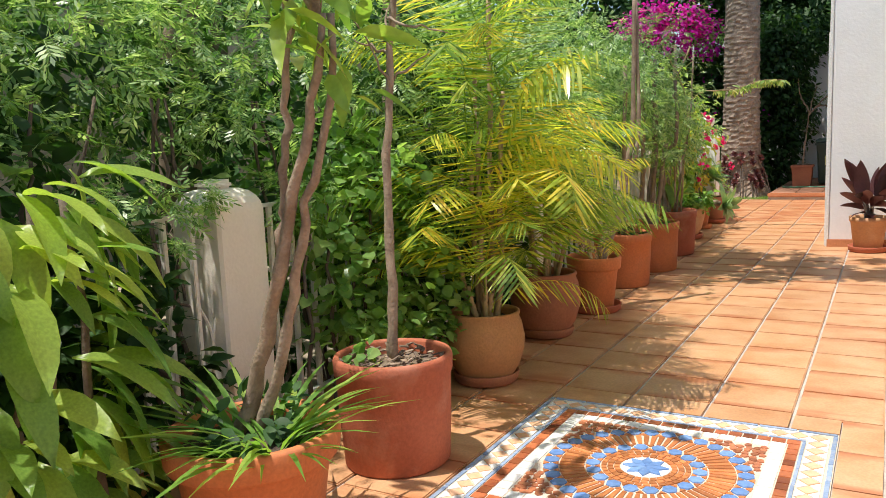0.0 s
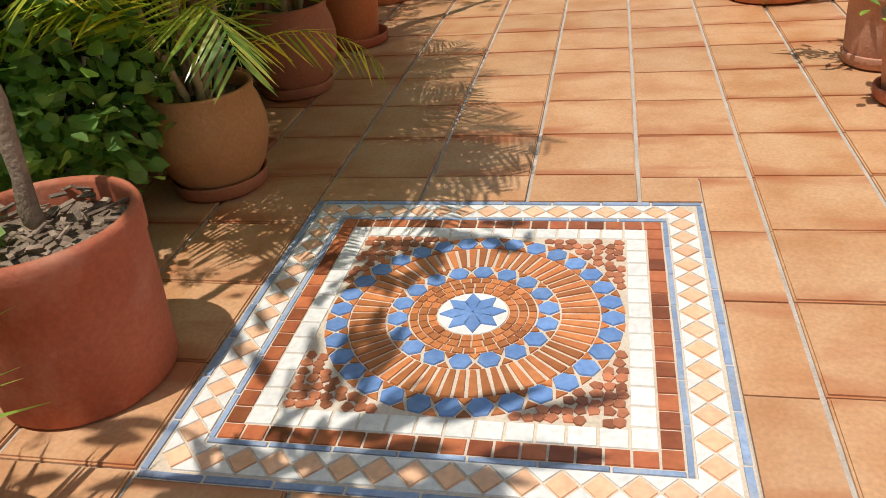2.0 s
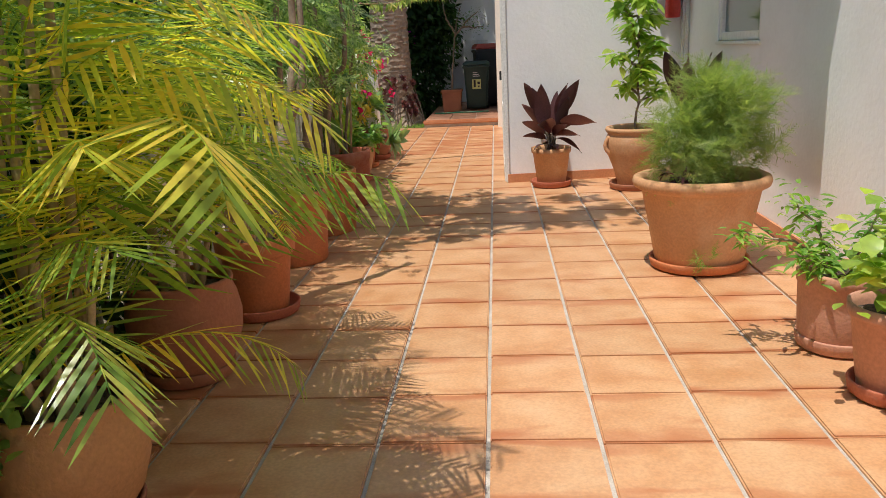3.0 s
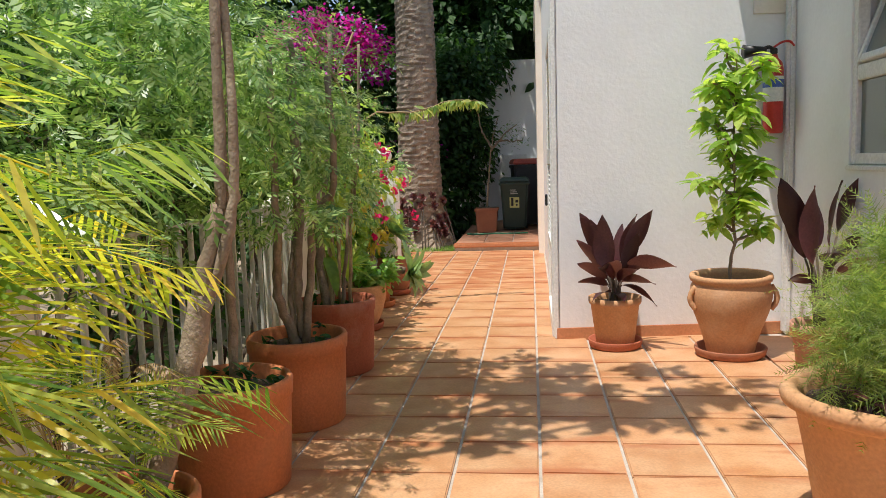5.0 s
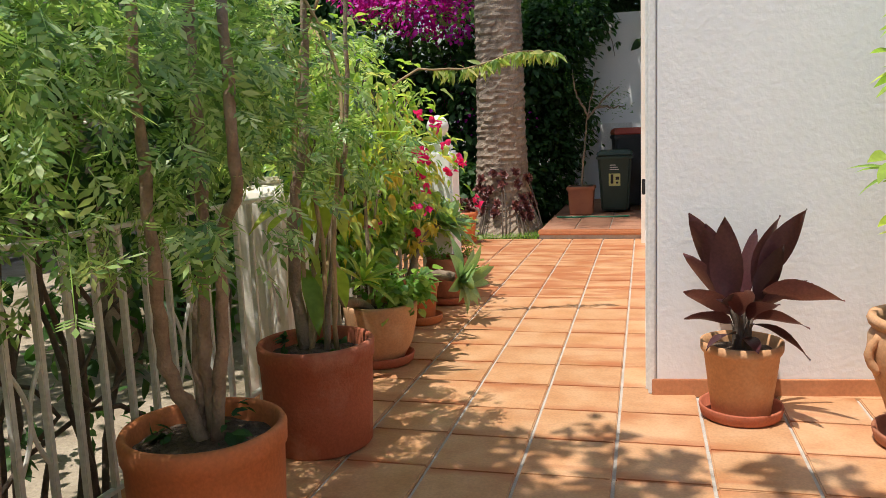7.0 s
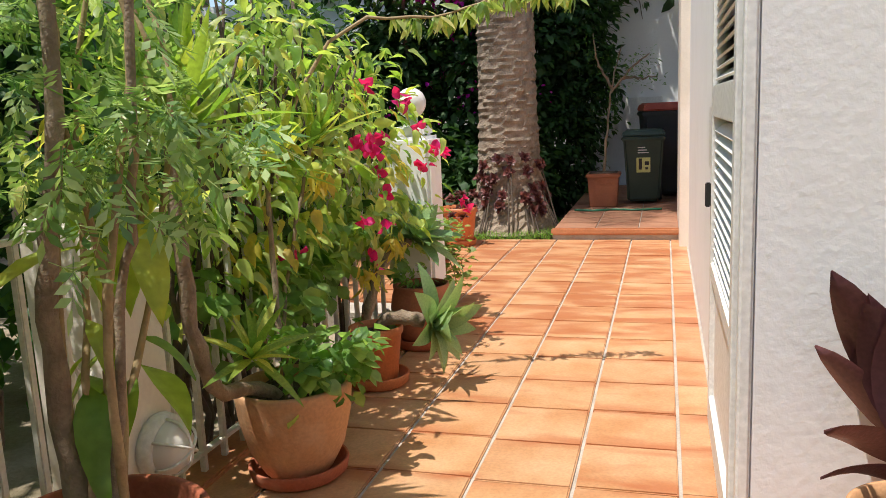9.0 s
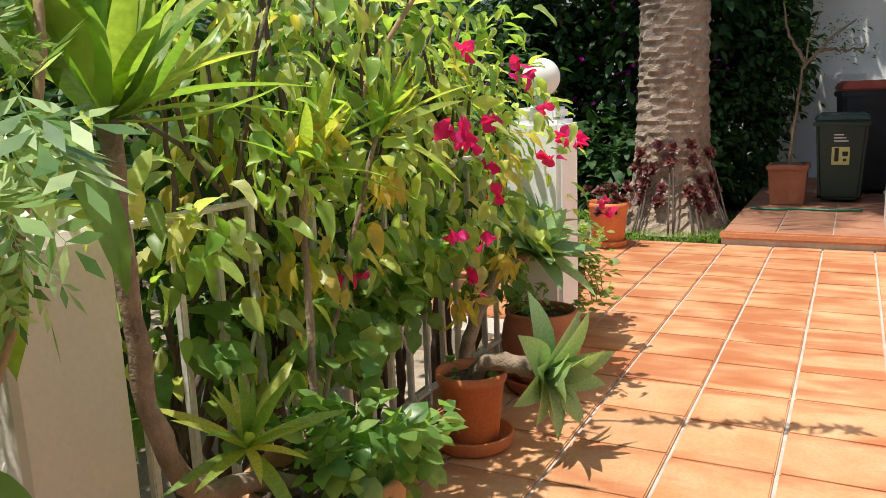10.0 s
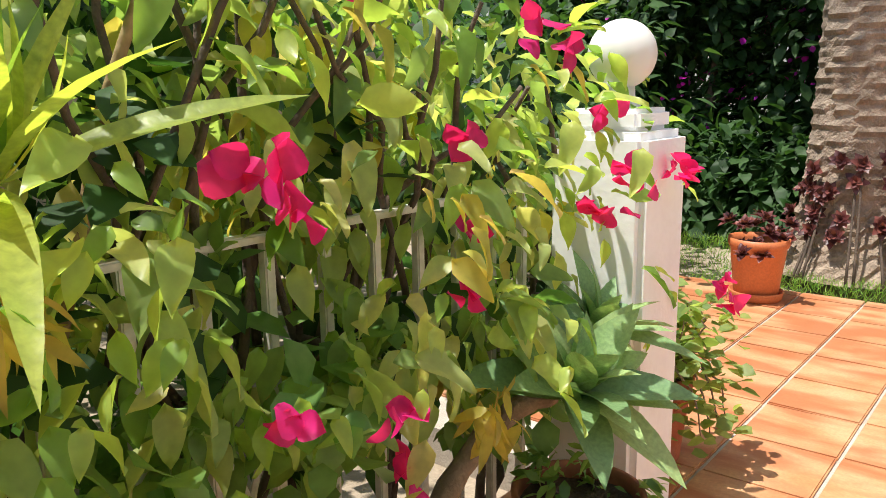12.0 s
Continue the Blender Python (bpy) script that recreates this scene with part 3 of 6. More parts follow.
def limb(name, base, pts, radii, material=BARK, n=14, jitter=0.004, seed=0, seg=8, label=""):
    """A stem through points given in the world, under a thing that stands turned on the floor."""
    r = np.random.default_rng(seed + 11)
    path = smooth_path(pts, n, jitter, r)
    rr = [radii[0] + (radii[1] - radii[0]) * i / n for i in range(n + 1)]
    rr = [q * (1 + 0.10 * math.sin(i * 2.3 + seed)) for i, q in enumerate(rr)]
    inv = base.matrix_world.inverted()
    return part(name, tube([inv @ Vector(p) for p in path], rr, seg), material, base, label, None, True)


def settle(ob, base):
    """Mesh made in world places, hung under a thing that stands turned on the floor."""
    ob.parent = base
    ob.matrix_parent_inverse = base.matrix_world.inverted()
    return ob


def cloud_w(name, base, *a, **k):
    return settle(cloud(name, *a, **k), base)


def leaves_w(name, base, *a, **k):
    return settle(leaves(name, *a, **k), base)


def along(stems, n, r, t0=0.35):
    """Places and outward directions along stems (lists of points)."""
    k = r.integers(0, len(stems), n)
    t = t0 + (1 - t0) * r.random(n)
    S = [np.array(s, float) for s in stems]
    out = np.zeros((n, 3))
    for i in range(n):
        s = S[k[i]]
        u = t[i] * (len(s) - 1)
        j = min(int(u), len(s) - 2)
        out[i] = s[j] + (s[j + 1] - s[j]) * (u - j)
    return out


# ---- fence, pillars ----
def picket_mesh():
    bm = bmesh.new()
    box_bm(-0.011, 0.011, -0.011, 0.011, 0.03, 0.97, 0.003, bm)
    me = bpy.data.meshes.new("picket")
    bm.to_mesh(me)
    bm.free()
    me.materials.append(PICKET)
    return me


def scroll_mesh():
    """A wrought double curve that joins two pickets."""
    pts = [(0, -0.06 + 0.06 * math.sin(t * math.pi), 0.30 + 0.32 * t + 0.0) for t in np.linspace(0, 1, 13)]
    bm = tube(pts, 0.007, 6)
    for q in ([(0, -p[1], p[2]) for p in pts],):
        b2 = tube(q, 0.007, 6)
        tmp = bpy.data.meshes.new("scroll_half")
        b2.to_mesh(tmp)
        b2.free()
        bm.from_mesh(tmp)
        bpy.data.meshes.remove(tmp)
    me = bpy.data.meshes.new("scroll")
    bm.to_mesh(me)
    bm.free()
    me.materials.append(PICKET)
    return me


PK, SC = picket_mesh(), scroll_mesh()
PILLARS = [-0.80, 2.24, 5.30, 8.35, 10.79]


def fence_run(y0, y1):
    f = thing("fence", (FENCE_X, y0, 0), "weathered white iron railing with slim pickets on a clay edging", "fence", "railing bays along the terrace")
    n = max(2, int((y1 - y0) / 0.13))
    for z in (0.10, 0.965):
        part("rail", box_bm(-0.014, 0.014, 0, y1 - y0, z - 0.008, z + 0.008, 0.003), PICKET, f)
    for i in range(n):
        y = (i + 0.5) * (y1 - y0) / n
        put("picket", PK, f, pose(0, y, 0.0))
        if i % 6 == 2:
            put("scroll", SC, f, pose(0, y + 0.5 * (y1 - y0) / n, 0.0))
    for y in (0.02, y1 - y0 - 0.02):
        part("rail_foot", box_bm(-0.012, 0.012, y - 0.012, y + 0.012, 0.015, 0.12, 0.002), PICKET, f)
    return f


for a, b_ in zip(PILLARS, PILLARS[1:]):
    fence_run(a + 0.15, b_ - 0.15)
fence_run(-3.6, -0.96)


def pillar(y, material, h, ball=False, lamp=False):
    w = 0.13
    px = -2.115 if ball else -2.34
    p = thing("garden_pillar", (px, y, 0), ("white plastered pillar with a stepped cap" if ball else "cream plastered fence pillar with a worn rounded top"), "pillar")
    if ball:
        bm = box_bm(-w, w, -w, w, 0, h, 0.02)
    else:
        bm = bmesh.new()
        rings = []
        for z, q in ((0, w), (h - 0.09, w), (h - 0.06, w - 0.005), (h - 0.035, w - 0.017), (h - 0.014, w - 0.037), (h - 0.003, w - 0.062), (h, w - 0.085)):
            c = min(0.012, q * 0.3)
            rings.append([bm.verts.new((x, y_, z)) for x, y_ in ((q, -q + c), (q, q - c), (q - c, q), (c - q, q), (-q, q - c), (-q, c - q), (c - q, -q), (q - c, -q))])
        for lo, up in zip(rings, rings[1:]):
            for k in range(8):
                bm.faces.new((lo[k], lo[(k + 1) % 8], up[(k + 1) % 8], up[k]))
        bm.faces.new(rings[-1])
    part("shaft", bm, material, p)
    if ball:
        part("cap", box_bm(-0.095, 0.095, -0.095, 0.095, h, h + 0.055, 0.012), material, p)
        g = thing("globe_lamp", (px, y, h + 0.055), "white opal glass globe lamp on top of a white pillar", "lamp")
        part("neck", lathe([(0, 0), (0.05, 0), (0.05, 0.012), (0.036, 0.02), (0.034, 0.06), (0, 0.06)], 24), WHITEPAINT, g, "white plastic collar", None, True)
        bm = bmesh.new()
        bmesh.ops.create_uvsphere(bm, u_segments=40, v_segments=24, radius=0.086)
        part("globe", bm, globe_mat, g, "opal white globe", pose(0, 0, 0.132), True)
    else:
        part("top", box_bm(-w * 0.5, w * 0.5, -w * 0.5, w * 0.25, h - 0.005, h + 0.035, 0.014), material, p)
    if lamp:
        l = thing("bulkhead_lamp", (-2.34 + w, y + 0.03, 0.27), "round white caged bulkhead lamp on a cream pillar", "lamp")
        side = pose(0, 0, 0, 0, 90, 0)
        part("base", lathe([(0, 0), (0.10, 0), (0.105, 0.015), (0.10, 0.04), (0.085, 0.045), (0, 0.045)], 32), WHITEPAINT, l, "", side, True)
        part("lens", lathe([(0.082, 0.045), (0.078, 0.07), (0.055, 0.098), (0, 0.11)], 32), globe_mat, l, "frosted glass", side, True)
        for a in (0, 60, 120):
            q = [(0.088 * math.cos(t), 0.0, 0.045 + 0.08 * math.sin(t)) for t in np.linspace(0, math.pi, 15)]
            part("cage_bar", tube(q, 0.005, 6), WHITEPAINT, l, "", side @ pose(0, 0, 0, 0, 0, a), True)
    return p


pillar(PILLARS[0], CREAM, 1.05), pillar(PILLARS[1], CREAM, 1.05), pillar(PILLARS[2], CREAM, 1.02), pillar(PILLARS[3], CREAM, 1.02, lamp=True)
pillar(PILLARS[4], STUCCO, 1.10, ball=True)

# ---- potted plants ----
P1 = potted("potted_plumeria", -1.67, 1.65, "rimmed", 0.262, 0.37, CLAY, "orange terracotta pot with a bare-stemmed shrub and long grass", seed=1)
P2 = potted("potted_sapling", -1.68, 2.41, "cylinder", 0.222, 0.42, CLAY_RED, "red terracotta cylinder pot with one thin bare sapling in mulch", seed=2, soil=MULCH)
P3 = potted("potted_palm", -1.85, 3.44, "round", 0.195, 0.34, CLAY_TAN, "tan bellied clay pot with a golden areca palm", 0.165, CLAY_BROWN, 3)
P4 = potted("potted_palm", -1.87, 4.42, "round", 0.212, 0.37, CLAY_BROWN, "brown bellied clay pot with a green areca palm", 0.17, CLAY_BROWN, 4)
P5 = potted("potted_tree", -1.84, 5.18, "rimmed", 0.18, 0.36, CLAY, "orange clay pot on a saucer with a forked grey trunk", 0.185, CLAY_RED, 5)
P6 = potted("potted_jasmine", -1.90, 5.90, "cylinder", 0.228, 0.42, CLAY, "orange terracotta cylinder pot with one slim jasmine stem", seed=6)
P7 = potted("potted_jasmine", -1.84, 6.64, "cylinder", 0.235, 0.42, CLAY, "orange terracotta cylinder pot with several crooked jasmine stems", seed=7)
P8 = potted("potted_jasmine", -1.87, 7.54, "cylinder", 0.232, 0.43, CLAY_RED, "red terracotta cylinder pot with a cluster of upright stems", seed=8)
PD = potted("potted_yucca", -2.06, 8.88, "bowl", 0.20, 0.32, CLAY_PALE, "pale clay bowl pot with a curved yucca and leafy herbs", 0.175, CLAY_RED, 9)
PE = potted("potted_agave", -2.00, 9.73, "tapered", 0.125, 0.26, PLASTIC, "orange plastic pot on a saucer with a leaning fox-tail agave", 0.145, CLAY, 10)
PF = potted("potted_agave", -1.93, 10.38, "round", 0.165, 0.32, CLAY_BROWN, "brown clay pot on a saucer with blue-green agave", 0.16, CLAY_RED, 11)
PH = potted("potted_shrub", -2.08, 11.02, "tapered", 0.13, 0.30, CLAY_RED, "red clay pot with a small green and reddish shrub", seed=12)
PG = potted("potted_succulent", -2.55, 13.45, "tapered", 0.165, 0.34, PLASTIC, "orange clay pot on a saucer with wine-red succulent rosettes", 0.15, CLAY, 13)
Q1 = potted("potted_canna", -0.165, 7.99, "tapered", 0.165, 0.31, CLAY_PALE, "pale clay pot with dark purple broad leaves by the white wall", 0.17, CLAY_RED, 14)
Q2 = potted("potted_citrus", 0.44, 7.77, "urn", 0.235, 0.48, CLAY_PALE, "pale clay urn with two handles and a bright green citrus tree", 0.21, CLAY_BROWN, 15)
Q2B = potted("potted_canna", 0.76, 7.25, "tapered", 0.15, 0.30, PINK_CLAY, "pink clay pot with tall purple leaves behind the fern pot", 0.15, PINK_CLAY, 16)
Q3 = potted("potted_fern", 0.43, 5.62, "flared", 0.335, 0.47, CLAY_PALE, "large pale clay pot on a saucer with feathery asparagus fern", 0.255, CLAY, 17)
Q4 = potted("potted_shrub", 0.66, 4.50, "cylinder", 0.165, 0.29, PINK_CLAY, "weathered pink clay pot with a sprawling green shrub", 0.16, PINK_CLAY, 18)
Q5 = potted("potted_shrub", 0.66, 4.06, "tapered", 0.165, 0.30, PINK_CLAY, "weathered clay pot on a saucer with a glossy green shrub", 0.15, CLAY_RED, 19)

# ---- palm trunk ----
TRUNK = thing("date_palm", (-2.32, 14.76, -0.05), "thick date palm trunk with ringed grey-brown bark", "palm tree")
prof = []
for i in range(171):
    z = i * 0.033
    prof.append((0.315 + 0.20 * math.exp(-z / 0.32) - 0.012 * z, z))
bm = lathe(prof, 72, 0.015, 3)
for v in bm.verts:
    a = math.atan2(v.co.y, v.co.x)
    ring = v.co.z * 19.0 + 0.9 * noise.noise(Vector((v.co.x * 4, v.co.y * 4, v.co.z * 2)))
    lip = (ring % 1.0) ** 2
    rough = noise.noise(Vector((v.co.x * 16, v.co.y * 16, v.co.z * 30)))
    v.co += Vector((math.cos(a), math.sin(a), 0)) * (0.022 * lip + 0.014 * rough)
part("trunk", bm, PALMBARK, TRUNK)


# ---- palm fronds ----
def frond_mesh(L, a0, a1, seed, material, pairs=30, leaf=0.32, vee=0.55):
    """An arching rachis from the origin over +x, with narrow leaflets on both sides."""
    r = np.random.default_rng(seed)
    n = 24
    pts, p = [], np.zeros(3)
    for i in range(n + 1):
        a = math.radians(a0 + (a1 - a0) * (i / n) ** 1.3)
        pts.append(p.copy())
        p = p + np.array((math.cos(a), 0, math.sin(a))) * L / n
    pts = np.array(pts)
    V, F = [], []
    for i in range(n):  # rachis: a thin three-sided strip
        w = 0.006 * (1 - 0.8 * i / n)
        w2 = 0.006 * (1 - 0.8 * (i + 1) / n)
        k = len(V)
        V += [pts[i] + (0, -w, 0), pts[i] + (0, w, 0), pts[i] + (0, 0, -w * 1.5), pts[i + 1] + (0, -w2, 0), pts[i + 1] + (0, w2, 0), pts[i + 1] + (0, 0, -w2 * 1.5)]
        for a, b in ((0, 1), (1, 2), (2, 0)):
            F += [(k + a, k + b, k + b + 3), (k + a, k + b + 3, k + a + 3)]
    for j in range(pairs):
        t = 0.18 + 0.80 * (j + 0.5) / pairs
        u = t * n
        i = min(int(u), n - 1)
        o = pts[i] + (pts[i + 1] - pts[i]) * (u - i)
        d = (pts[i + 1] - pts[i]) / np.linalg.norm(pts[i + 1] - pts[i])
        up = np.cross(d, (0, 1, 0)) * -1
        for sgn in (-1, 1):
            q = leaf * L * (0.45 + 0.75 * math.sin(math.pi * min(1, 0.12 + t * 0.86))) * r.uniform(0.85, 1.1)
            fw = 0.45 + 0.75 * t + r.normal(0, 0.07)
            sag = r.uniform(0.0, 0.09)
            dr = np.array((0, sgn, 0)) + d * fw + up * vee * r.uniform(0.8, 1.6)
            dr /= np.linalg.norm(dr)
            w = 0.0076 * r.uniform(0.7, 1.2)
            side = np.cross(dr, up)
            side /= np.linalg.norm(side)
            k = len(V)
            for s, ww in ((0, 0.5), (0.35, 1.0), (0.72, 0.75), (1.0, 0.04)):
                c = o + dr * q * s + np.array((0, 0, -sag * q * s * s))
                V += [c - side * w * ww, c + side * w * ww]
            for s in range(3):
                a = k + 2 * s
                F += [(a, a + 1, a + 3), (a, a + 3, a + 2)]
    return raw_mesh("frond", np.array(V), np.array(F), material)


FRONDS = [frond_mesh(1.0, 82, 10, 1, G_PALM, 22, 0.25, 0.8), frond_mesh(1.0, 76, -8, 2, G_PALM, 23, 0.27, 0.6), frond_mesh(1.0, 68, -30, 3, G_PALM2, 22, 0.25, 0.5), frond_mesh(1.0, 80, 0, 4, G_PALM2, 23, 0.26, 0.9), frond_mesh(1.0, 62, -42, 5, G_PALM, 21, 0.25, 0.4), frond_mesh(1.0, 72, -20, 7, G_PALM2, 24, 0.26, 0.3), frond_mesh(1.0, 72, -25, 8, G_PALM, 23, 0.26, 0.5), frond_mesh(1.0, 72, -5, 9, G_PALM, 23, 0.27, 0.7)]
DRYFROND = frond_mesh(0.8, 50, -85, 6, G_DRY, 26, leaf=0.13)


def palm_clump(base, x, y, canes, seed, fr_len, per, dry=2, over=0):
    """Canes (dx, dy, top height) in a pot, each with a crown of arching fronds."""
    r = np.random.default_rng(seed)
    inv = base.matrix_world.inverted()
    for c, (dx, dy, top) in enumerate(canes):
        foot = (x + dx * 0.5, y + dy * 0.5, 0.28)
        head = (x + dx, y + dy, top)
        limb("cane", base, [foot, ((foot[0] + head[0]) / 2, (foot[1] + head[1]) / 2, (0.28 + top) / 2), head], (0.017, 0.011), CANE, 10, 0.003, seed + c)
        k = per if isinstance(per, int) else per[c]
        off = r.uniform(0, 360)
        for i in range(k):
            mesh = FRONDS[int(r.integers(0, len(FRONDS)))]
            s = fr_len * r.uniform(0.75, 1.15)
            m = inv @ Matrix.Translation((head[0], head[1], top - 0.10 * r.random())) @ pose(0, 0, 0, r.uniform(-14, 14), r.uniform(-8, 22), off + i * 137.5) @ Matrix.Scale(s, 4)
            put("frond", mesh, base, m)
    for i in range(over):  # fronds that hang out over the path
        c = canes[i % len(canes)]
        m = inv @ Matrix.Translation((x + c[0], y + c[1], 0.42 + 0.08 * i)) @ pose(0, 0, 0, r.uniform(-20, 20), r.uniform(-4, 24), r.uniform(-80, 60)) @ Matrix.Scale(fr_len * r.uniform(1.0, 1.25), 4)
        put("frond", FRONDS[(i * 2 + 1) % 7], base, m)
    for i in range(dry):
        m = inv @ Matrix.Translation((x, y, 0.55 + 0.3 * r.random())) @ pose(0, 0, 0, 0, r.uniform(0, 20), r.uniform(-80, 60)) @ Matrix.Scale(fr_len * 0.8, 4)
        put("dry_frond", DRYFROND, base, m, "dry brown frond")


palm_clump(P3, -1.85, 3.44, [(-0.10, -0.08, 0.70), (0.10, 0.05, 0.75), (0.0, 0.12, 0.95), (-0.05, 0.0, 1.08), (0.06, -0.10, 0.55), (0.12, 0.0, 0.62), (0.03, 0.10, 1.92), (0.02, -0.05, 1.28), (0.10, 0.08, 1.42), (-0.06, 0.10, 1.50), (0.08, -0.07, 0.46), (-0.02, -0.12, 0.50)], 31, 0.80, (4, 4, 5, 4, 3, 3, 5, 5, 4, 5, 3, 3), 1, 9)
palm_clump(P4, -1.87, 4.42, [(-0.08, -0.05, 0.75), (0.10, 0.05, 0.80), (0.0, 0.10, 0.85), (0.05, -0.08, 0.95), (0.12, 0.02, 0.55), (0.06, -0.12, 0.62), (0.02, 0.06, 1.0), (-0.08, -0.06, 1.06)], 32, 0.70, (4, 4, 4, 4, 3, 3, 3, 3), 5, 8)
palm_clump(P5, -1.80, 5.15, [(0.05, -0.08, 0.45), (-0.08, 0.02, 0.5)], 33, 0.42, (5, 5), 3)


# ---- stems and leaves of the potted shrubs ----
def blades(base, x, y, z, n, length, material, seed, spread=0.2, width=0.05, lean=0.8, name="grass"):
    """Long arching blades rising from soil."""
    r = np.random.default_rng(seed)
    shape = blade_shape(width, 5, 0.55, 0.1, 0.3)
    a = r.uniform(0, 2 * math.pi, n)
    Pn = np.stack([x + np.cos(a) * spread * r.random(n), y + np.sin(a) * spread * r.random(n), np.full(n, z)], 1)
    D = np.stack([np.cos(a) * lean, np.sin(a) * lean, r.uniform(0.5, 1.3, n)], 1)
    U = np.stack([-np.cos(a), -np.sin(a), np.full(n, 1.0)], 1)
    return leaves_w(name, base, shape, Pn, D, U, length * r.uniform(0.5, 1.2, n), material)


def leafy_stems(base, stems, n, size, shape, material, seed, radius=0.03, t0=0.4, droop=0.2, jitter=0.05, wood=BARK, name="foliage"):
    """Twigs through points, dressed with leaves that stand off them."""
    r = np.random.default_rng(seed)
    paths = []
    for i, s in enumerate(stems):
        limb("stem", base, s, (radius, radius * 0.35), wood, 12, 0.006, seed + i)
        paths.append(smooth_path(s, 12))
    Pn = along(paths, n, r, t0) + r.normal(0, jitter, (n, 3))
    a = r.uniform(0, 2 * math.pi, n)
    D = np.stack([np.cos(a), np.sin(a), r.normal(0.2 - droop, 0.35, n)], 1)
    U = np.tile((0, 0, 1.0), (n, 1)) + r.normal(0, 0.3, (n, 3))
    return leaves_w(name, base, shape, Pn, D, U, size * r.uniform(0.6, 1.3, n), material)


def rosette(base, centre, axis, n, length, width, material, seed, flat=0.9, name="leaf", curl=0.25, outer=80):
    """A whorl of sword leaves about an axis; each leaf is its own piece."""
    r = np.random.default_rng(seed)
    V0, F0 = blade_shape(width, 6, curl, 0.16, 0.42)
    me = raw_mesh(name, V0, F0, material, True)
    inv = base.matrix_world.inverted()
    q = Vector(axis).normalized().to_track_quat("Z", "Y").to_matrix().to_4x4()
    for i in range(n):
        t = i / n
        tilt = outer - (outer - 2) * flat * t + r.uniform(-8, 8)
        m = inv @ Matrix.Translation(centre) @ q @ pose(0, 0, 0, 0, 0, i * 137.5 + r.uniform(-12, 12)) @ pose(0, 0, 0, tilt, 0, 0) @ Matrix.Scale(length * r.uniform(0.7, 1.1) * (1.0 - 0.25 * (1 - t)), 4)
        put(name, me, base, m)


# first pot: forked bare stems, a few yellowish leaves high up, grass at the foot
for i, s in enumerate(([(-1.76, 1.67, 0.30), (-1.678, 1.68, 0.473), (-1.592, 1.68, 0.709), (-1.514, 1.68, 0.931), (-1.445, 1.68, 1.139), (-1.38, 1.68, 1.322), (-1.33, 1.68, 1.55)],
                       [(-1.70, 1.68, 0.30), (-1.60, 1.69, 0.50), (-1.53, 1.70, 0.71), (-1.485, 1.70, 0.863), (-1.439, 1.70, 1.043), (-1.36, 1.70, 1.24), (-1.32, 1.70, 1.55)],
                       [(-1.545, 1.69, 0.90), (-1.53, 1.70, 1.03), (-1.506, 1.70, 1.219), (-1.479, 1.70, 1.452), (-1.46, 1.70, 1.7)])):
    limb("stem", P1, s, ((0.028, 0.020, 0.014)[i], 0.010), BARK, 18, 0.005, 40 + i)
r41 = np.random.default_rng(41)
tips = np.array([(-1.36, 1.68, 1.44), (-1.32, 1.70, 1.40), (-1.47, 1.70, 1.48), (-1.40, 1.69, 1.60)])
k41 = r41.integers(0, 4, 46)
a41 = r41.uniform(0, 6.28, 46)
leaves_w("foliage", P1, LONG, tips[k41] + r41.normal(0, 0.06, (46, 3)) + (0, 0, 0.08), np.stack([np.cos(a41), np.sin(a41), r41.normal(-0.1, 0.5, 46)], 1), np.tile((0, 0, 1.0), (46, 1)) + r41.normal(0, 0.3, (46, 3)), r41.uniform(0.08, 0.2, 46), G_BROAD)
cp, op = clump_points([((-1.40, 1.66, 2.05), (0.45, 0.40, 0.28))], 80, np.random.default_rng(48), 0.3, 6)
leaves_w("crown_foliage", P1, LONG, cp, op + (0, 0, 0.1), np.tile((0, 0, 1.0), (80, 1)) + op * 0.2, r41.uniform(0.14, 0.26, 80), G_BROAD)
for i in range(6):
    limb("branch", P1, [(-1.36, 1.69, 1.55), (-1.38 + 0.1 * math.cos(i), 1.68 + 0.1 * math.sin(i), 1.80), (-1.40 + 0.33 * math.cos(i), 1.66 + 0.28 * math.sin(i), 2.1)], (0.012, 0.006), BARK, 8, 0.006, 140 + i)
blades(P1, -1.58, 1.62, 0.32, 90, 0.30, G_GRASS, 42, 0.17, 0.075)
cloud_w("weed_foliage", P1, OVATE, [((-1.70, 1.62, 0.38), (0.19, 0.19, 0.08))], 160, 0.06, G_DARK, clumps=10, seed=43)

# second pot: thin sapling with bare twigs
limb("stem", P2, [(-1.70, 2.44, 0.36), (-1.71, 2.47, 0.7), (-1.73, 2.52, 1.15), (-1.72, 2.56, 1.60), (-1.70, 2.60, 2.0)], (0.022, 0.011), BARK, 18, 0.004, 44)
rt = np.random.default_rng(45)
for i in range(9):
    o = np.array((-1.72, 2.55, 1.38 + 0.07 * i))
    d = rt.normal(0, 0.16, 3) + np.array((0, 0, 0.22))
    limb("twig", P2, [tuple(o), tuple(o + d * 0.5 + rt.normal(0, 0.02, 3)), tuple(o + d * 1.2)], (0.007, 0.002), BARK, 8, 0.008, 46 + i, 5)
cloud_w("crown_foliage", P2, OVATE, [((-1.66, 2.62, 2.15), (0.40, 0.42, 0.25))], 170, 0.10, G_BROAD, clumps=9, seed=49)
cloud_w("weed_foliage", P2, ROUND, [((-1.78, 2.36, 0.43), (0.06, 0.06, 0.05))], 26, 0.055, G_MID, clumps=6, seed=47)
chip = box_bm(-0.02, 0.02, -0.006, 0.006, 0, 0.005)
chip_me = bpy.data.meshes.new("bark_chip")
chip.to_mesh(chip_me)
chip.free()
